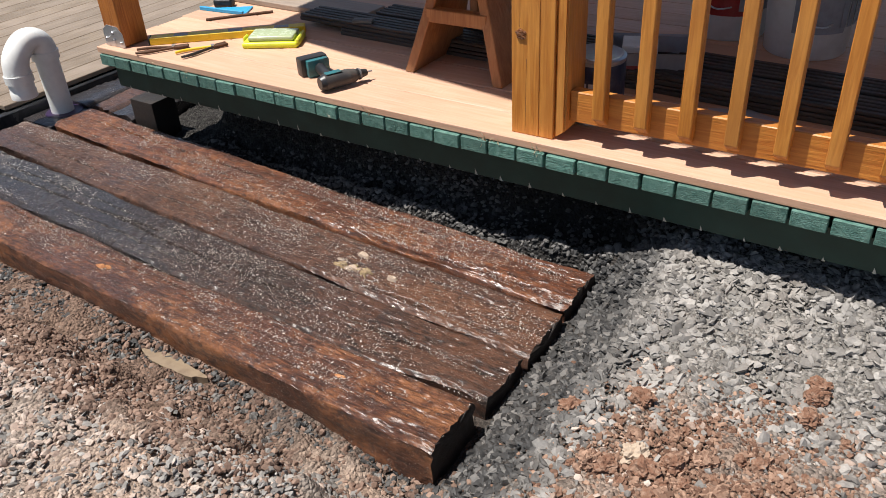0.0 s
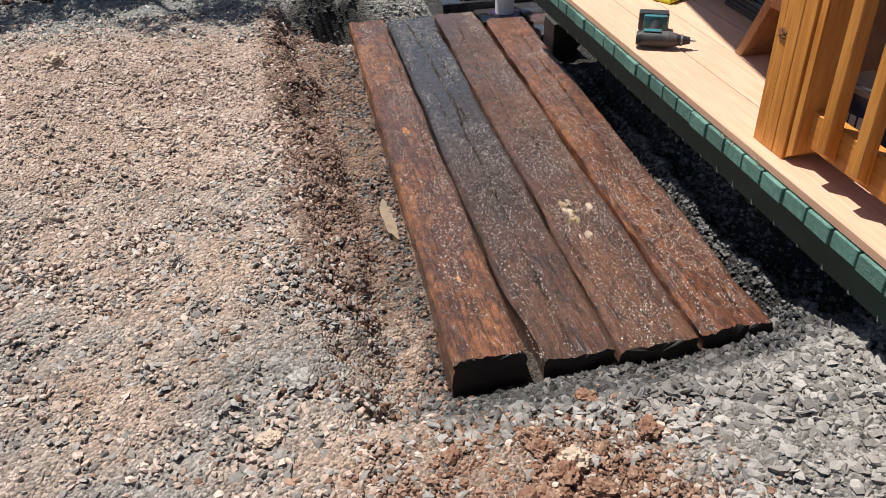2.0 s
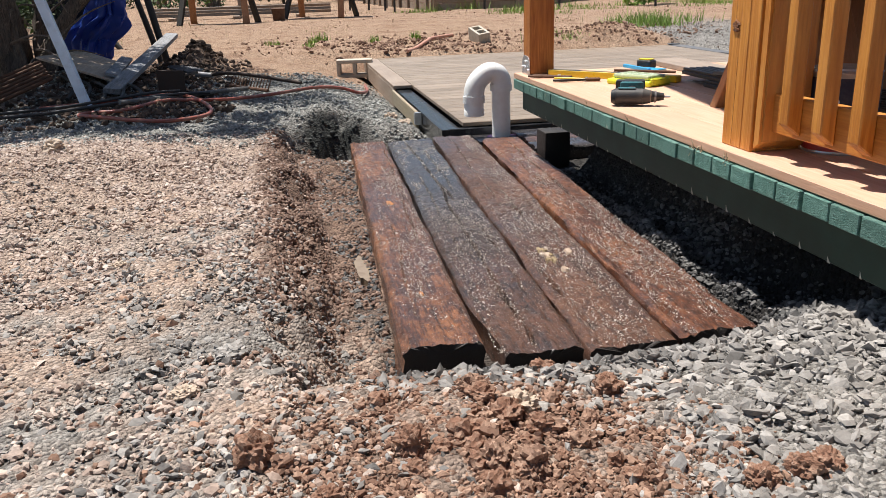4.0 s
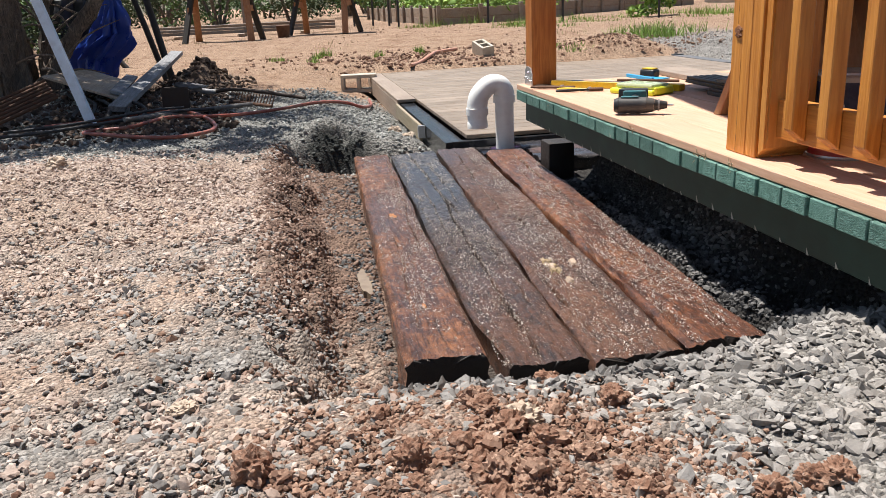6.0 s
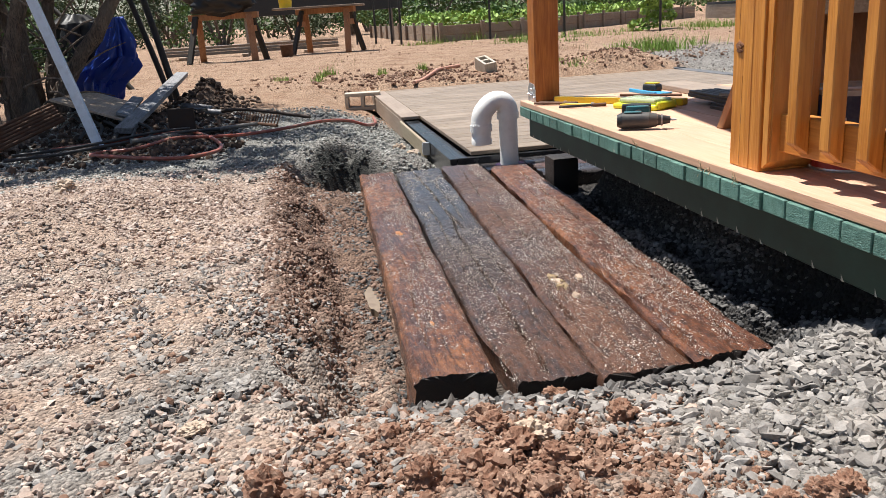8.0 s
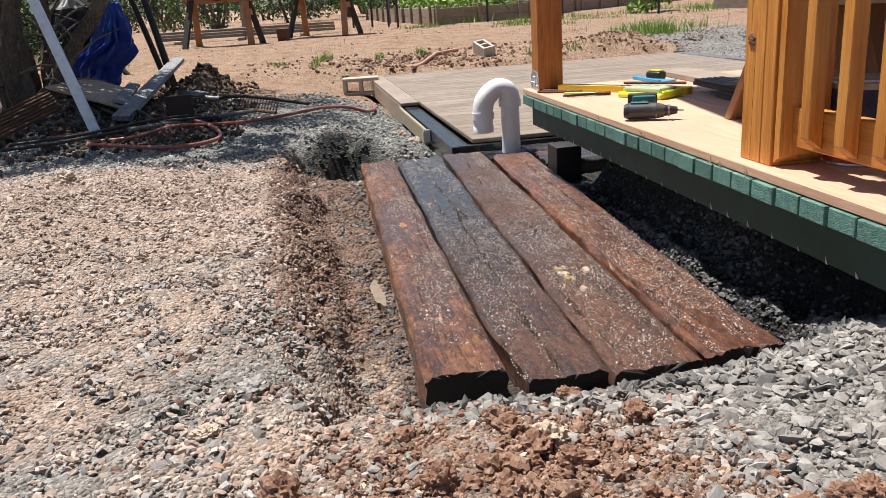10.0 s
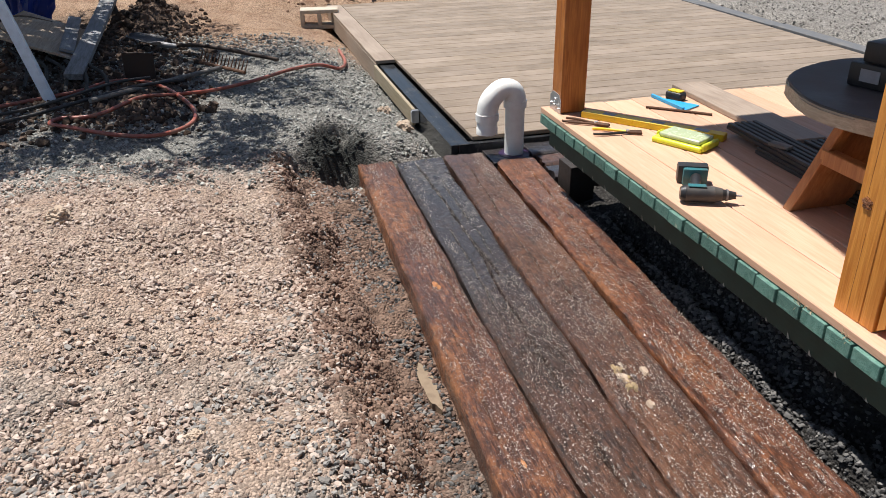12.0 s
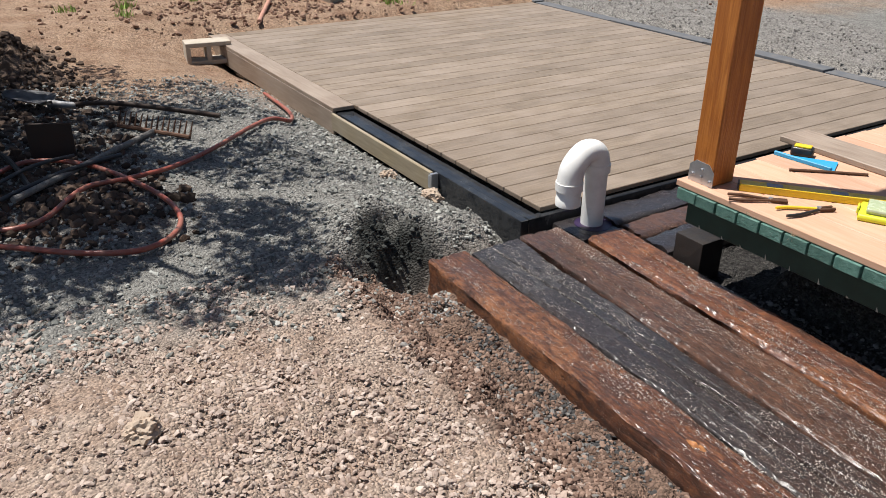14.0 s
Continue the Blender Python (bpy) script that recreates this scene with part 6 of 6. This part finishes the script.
def strew(n, x0, x1, y0, y1, weight, lo, hi, sink=0.35, flat=0.6, power=2.0, seed=0, rnd=0.42):
    """Centres and half sizes of stones scattered by a weight over the plan."""
    rs = np.random.RandomState(seed)
    x, y = rs.uniform(x0, x1, n * 6), rs.uniform(y0, y1, n * 6)
    size = lo + (hi - lo) * rs.random_sample(n * 6) ** power
    keep = (rs.random_sample(n * 6) < weight(x, y)) & ~inside_timbers(x, y, size * 0.8)
    x, y, size = x[keep][:n], y[keep][:n], size[keep][:n]
    z = ground_height(x, y) + size * flat * (1 - 2 * sink)
    m = len(x)
    half = size[:, None] * np.stack((rs.uniform(0.8, 1.35, m), rs.uniform(0.6, 1.0, m), flat * rs.uniform(0.6, 1.2, m)), 1)
    g = 1.618
    corner = np.array([(-1, g, 0), (1, g, 0), (-1, -g, 0), (1, -g, 0), (0, -1, g), (0, 1, g), (0, -1, -g), (0, 1, -g), (g, 0, -1), (g, 0, 1), (-g, 0, -1), (-g, 0, 1)], float) / 1.902
    corner = np.sign(corner) * np.abs(corner) ** 0.75
    v = corner[None] * (0.85 + rs.uniform(-rnd * 0.75, rnd * 0.75, (m, 12, 3))) * half[:, None]
    q = rs.normal(size=(m, 4)) * np.array([1.0, 0.28, 0.28, 1.0])
    q /= np.linalg.norm(q, axis=1)[:, None]
    w, i, j, k = q.T
    R = np.stack((np.stack((1 - 2 * (j * j + k * k), 2 * (i * j - k * w), 2 * (i * k + j * w)), 1),
                  np.stack((2 * (i * j + k * w), 1 - 2 * (i * i + k * k), 2 * (j * k - i * w)), 1),
                  np.stack((2 * (i * k - j * w), 2 * (j * k + i * w), 1 - 2 * (i * i + j * j)), 1)), 1)
    v = np.einsum("nab,nkb->nka", R, v) + np.stack((x, y, z), 1)[:, None]
    f = np.array([(0, 11, 5), (0, 5, 1), (0, 1, 7), (0, 7, 10), (0, 10, 11), (1, 5, 9), (5, 11, 4), (11, 10, 2), (10, 7, 6), (7, 1, 8),
                  (3, 9, 4), (3, 4, 2), (3, 2, 6), (3, 6, 8), (3, 8, 9), (4, 9, 5), (2, 4, 11), (6, 2, 10), (8, 6, 7), (9, 8, 1)])
    return v.reshape(-1, 3), (f[None] + 12 * np.arange(m)[:, None, None]).reshape(-1, 3)


def stones(name, batches, material, label, category):
    vs, fs, at = [], [], 0
    for v, f in batches:
        vs.append(v)
        fs.append(f + at)
        at += len(v)
    return tagged(raw_mesh(name, np.concatenate(vs), np.concatenate(fs), material), label, category, kind="stuff")


def w_right(x, y):
    return step(0.14, 0.24, x) * step(-0.72, -0.42, y + 0.16 * fbm(x, y, 3, 2, 3)) * step(0.45, 0.2, y)


def w_rim(x, y):
    return step(0.12, 0.17, x) * step(0.50, 0.34, x) * step(-1.0, -0.85, y) * step(0.15, 0.0, y)


def w_left(x, y):
    return step(-1.1, -0.3, x + 0.5 * fbm(x, y, 1.7, 3, 8)) * step(-0.9, -1.05, y) * (0.35 + 0.65 * step(-0.2, 0.4, fbm(x, y, 2.1, 3, 19)))


def w_heap(x, y):
    return step(-0.12, -0.02, y) * step(0.24, 0.14, y) * (0.25 + 0.75 * step(-1.5, -0.7, x)) * step(-1.82, -1.62, x) * step(0.25, 0.15, x)


def w_bed(x, y):
    dry = 1 - step(0.30, 0.5, hump(x, y, -0.66, -0.888, 0.15, 0.022))
    return dry * step(-1.24, -1.1, y) * step(-0.75, -0.85, y) * step(0.3, 0.1, x) * step(-2.6, -2.4, x)


def w_tan(x, y):
    return (0.3 + 0.7 * step(-0.5, 0.5, fbm(x, y, 2.3, 3, 27))) * step(-1.0, -1.16, y) * (1 - 0.65 * step(-0.6, 0.1, x + 0.3 * fbm(x, y, 1.7, 3, 8)))


def w_pile(x, y):
    return np.clip(1.2 * hump(x, y, 0.73, -0.80, 0.25, 0.29) + 0.06 * hump(x, y, 1.0, -0.5, 0.3, 0.4), 0, 1)


def w_lot(x, y):
    return step(-2.0, -2.4, x) * step(-0.25, -0.4, y) * (0.5 + 0.5 * step(-0.3, 0.5, fbm(x, y, 2.0, 3, 33)))


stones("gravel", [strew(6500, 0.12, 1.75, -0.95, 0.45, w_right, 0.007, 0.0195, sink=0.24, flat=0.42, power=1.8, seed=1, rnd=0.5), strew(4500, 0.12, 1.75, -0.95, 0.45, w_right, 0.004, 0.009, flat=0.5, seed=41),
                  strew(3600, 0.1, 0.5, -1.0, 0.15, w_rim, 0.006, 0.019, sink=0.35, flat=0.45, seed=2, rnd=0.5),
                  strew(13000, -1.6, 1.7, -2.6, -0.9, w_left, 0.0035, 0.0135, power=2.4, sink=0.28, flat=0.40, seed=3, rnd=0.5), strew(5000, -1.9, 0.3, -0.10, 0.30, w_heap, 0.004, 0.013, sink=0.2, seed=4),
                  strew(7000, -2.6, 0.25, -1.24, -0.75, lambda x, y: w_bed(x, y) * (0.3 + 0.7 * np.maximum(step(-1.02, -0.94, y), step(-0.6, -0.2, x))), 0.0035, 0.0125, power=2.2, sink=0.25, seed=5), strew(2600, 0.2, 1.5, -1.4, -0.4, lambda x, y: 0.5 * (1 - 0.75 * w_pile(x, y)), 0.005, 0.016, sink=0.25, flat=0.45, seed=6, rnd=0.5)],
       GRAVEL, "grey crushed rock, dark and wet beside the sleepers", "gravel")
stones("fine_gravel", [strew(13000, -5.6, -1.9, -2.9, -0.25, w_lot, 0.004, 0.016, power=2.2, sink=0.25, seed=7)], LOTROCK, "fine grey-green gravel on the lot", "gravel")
stones("path_gravel", [strew(4200, -8.5, -2.8, 3.2, 4.8, lambda x, y: 0.8 + 0 * x, 0.006, 0.015, sink=0.25, seed=44)], GRAVEL, "grey gravel of the path beside the edging boards", "gravel")
stones("tan_grit", [strew(33000, -2.6, 1.6, -2.8, -1.0, w_tan, 0.0028, 0.0135, power=2.6, sink=0.26, flat=0.5, seed=8), strew(3600, 0.2, 1.6, -1.6, -0.4, lambda x, y: 0.7 * (1 - 0.8 * w_pile(x, y)) * np.maximum(step(0.34, 0.55, x), step(-0.9, -1.05, y)), 0.004, 0.013, sink=0.25, flat=0.6, seed=9)],
       TANROCK, "tan grit and small stones, dry", "grit")
stones("soil_crumbs", [strew(20000, -2.65, 0.4, -1.30, -0.75, lambda x, y: w_bed(x, y) * (0.25 + 0.75 * step(-0.92, -1.02, y) * step(0.0, -0.5, x)), 0.003, 0.0125, power=2.2, sink=0.22, seed=10, flat=0.8, rnd=0.3)], REDROCK, "damp red-brown soil crumbs in the dug bed", "soil")
stones("clay_clods", [strew(12000, 0.30, 1.4, -1.35, -0.4, w_pile, 0.0018, 0.0075, power=2.0, sink=0.2, seed=16, flat=0.8, rnd=0.4), strew(2600, 0.30, 1.5, -1.4, -0.3, w_pile, 0.003, 0.0105, power=2.6, sink=0.25, seed=11, flat=0.7, rnd=0.5), strew(300, -0.2, 1.4, -1.7, -0.4, lambda x, y: 0.4 + 0 * x, 0.005, 0.014, seed=12, flat=0.8)],
       CLODS, "broken red clay clods and pale stones", "clods")
stones("orange_clods", [strew(2200, -8.6, -6.9, -1.6, 4.2, lambda x, y: np.clip(hump(x, y, -7.5, 0.4, 0.5, 0.8) + 1.5 * hump(x, y, -7.45, 2.5, 0.32, 0.5) + 0.12, 0, 1), 0.006, 0.032, seed=13, flat=0.8, power=3),
                        strew(1500, -14, -5.2, -3.5, 6.0, lambda x, y: 0.5 + 0 * x, 0.005, 0.022, seed=15, power=4)], CLODS, "orange-brown soil clods behind the deck", "clods")
stones("dark_clods", [strew(3600, -6.9, -3.0, -3.3, -1.4, lambda x, y: np.clip(hump(x, y, -6.15, -1.9, 0.45, 0.32) + 0.6 * hump(x, y, -5.2, -2.0, 0.6, 0.4) + hump(x, y, -3.5, -1.85, 0.3, 0.25) + 0.4 * hump(x, y, -4, -2.2, 1, 0.6), 0, 1), 0.006, 0.036, seed=14, flat=0.8, power=2)],
       DARKSOIL, "dark wet soil clods on the heap", "clods")


def lump(at, r, seed, material, label, category, name, squash=0.7):
    bm = bmesh.new()
    bmesh.ops.create_icosphere(bm, subdivisions=3 if r < 0.022 else 4, radius=1.0)
    for v in bm.verts:
        v.co *= 1 + 0.42 * noise.fractal(v.co * 1.7 + Vector((seed, 0, 0)), 0.6, 2.2, 5) + 0.14 * noise.noise(v.co * 8)
    bmesh.ops.transform(bm, matrix=Matrix.Diagonal((r, r * 0.85, r * squash, 1)), verts=bm.verts)
    solid(name, bm, material, label, category, "loose lumps", at=(at[0], at[1], gz(at[0], at[1], r * squash * 0.45)), turn=seed * 40, smooth=18)


lump((0.585, -1.165), 0.033, 1, CLAY, "dark red clay clod standing on grey grit", "clod", "clay_clod", 0.95)
lump((0.78, -1.13), 0.022, 2, CLAY, "brown clay clod on grey grit", "clod", "clay_clod", 0.9)
lump((0.64, -0.92), 0.028, 3, CLAY, "red clay clod in the broken pile", "clod", "clay_clod", 0.9)
lump((0.70, -0.80), 0.028, 4, CLODS, "pale brown clod in the broken pile", "clod", "clay_clod", 0.8)
rl = random.Random(21)
for k in range(110):
    lump((max(0.40 + 0.1 * rl.random(), 0.72 + rl.gauss(0, 0.15)), -0.80 + rl.gauss(0, 0.17)), 0.007 + 0.021 * rl.random() ** 2, 20 + k, CLAY if k % 3 else CLODS, "crumbly red clay clod in the broken pile", "clod", "clay_clod", rl.uniform(0.65, 0.95))
lump((0.80, -0.93), 0.034, 5, STONE, "pale flat stone in the broken pile", "stone", "stone", 0.5)
lump((0.55, -0.72), 0.030, 6, STONE, "pale stone in the broken pile", "stone", "stone", 0.7)
lump((0.33, -1.30), 0.024, 7, STONE, "pale tan stone on grey grit", "stone", "stone", 0.6)
lump((0.17, -1.22), 0.035, 8, GRAVEL, "grey flat stone on grey grit", "stone", "stone", 0.45)
lump((0.82, -0.33), 0.026, 9, CLAY, "red clay clod on pale gravel", "clod", "clay_clod", 0.7)
lump((0.36, -0.62), 0.026, 10, CLAY, "orange clay clod beside the sleepers", "clod", "clay_clod", 0.7)
lump((-0.45, -1.55), 0.022, 11, STONE, "tan stone on dry grit", "stone", "stone", 0.6)
lump((-1.75, -2.02), 0.045, 12, STONE, "rounded brown stone in dry grit", "stone", "stone", 0.7)
lump((-0.35, -0.925), 0.016, 13, GRAVEL, "small grey-green stone in the dug bed", "stone", "stone", 0.8)
lump((-3.1, -0.40), 0.05, 14, STONE, "tan stone beside the composite deck", "stone", "stone", 0.7)
lump((-3.45, -0.44), 0.04, 15, STONE, "tan stone beside the composite deck", "stone", "stone", 0.6)


def puddle(cx, cy, z, rx, ry, seed):
    pts = []
    for k in range(28):
        a = 2 * math.pi * k / 28
        s = 1 + 0.3 * noise.noise((math.cos(a) * 1.5, math.sin(a) * 1.5, seed))
        pts.append((cx + rx * s * math.cos(a), cy + ry * s * math.sin(a)))
    solid("puddle", prism(pts, z - 0.03, z), PUDDLE, "small tan silty puddle along the sleeper", "puddle", "puddles")


puddle(-0.70, -0.884, -0.146, 0.12, 0.022, 2.0)
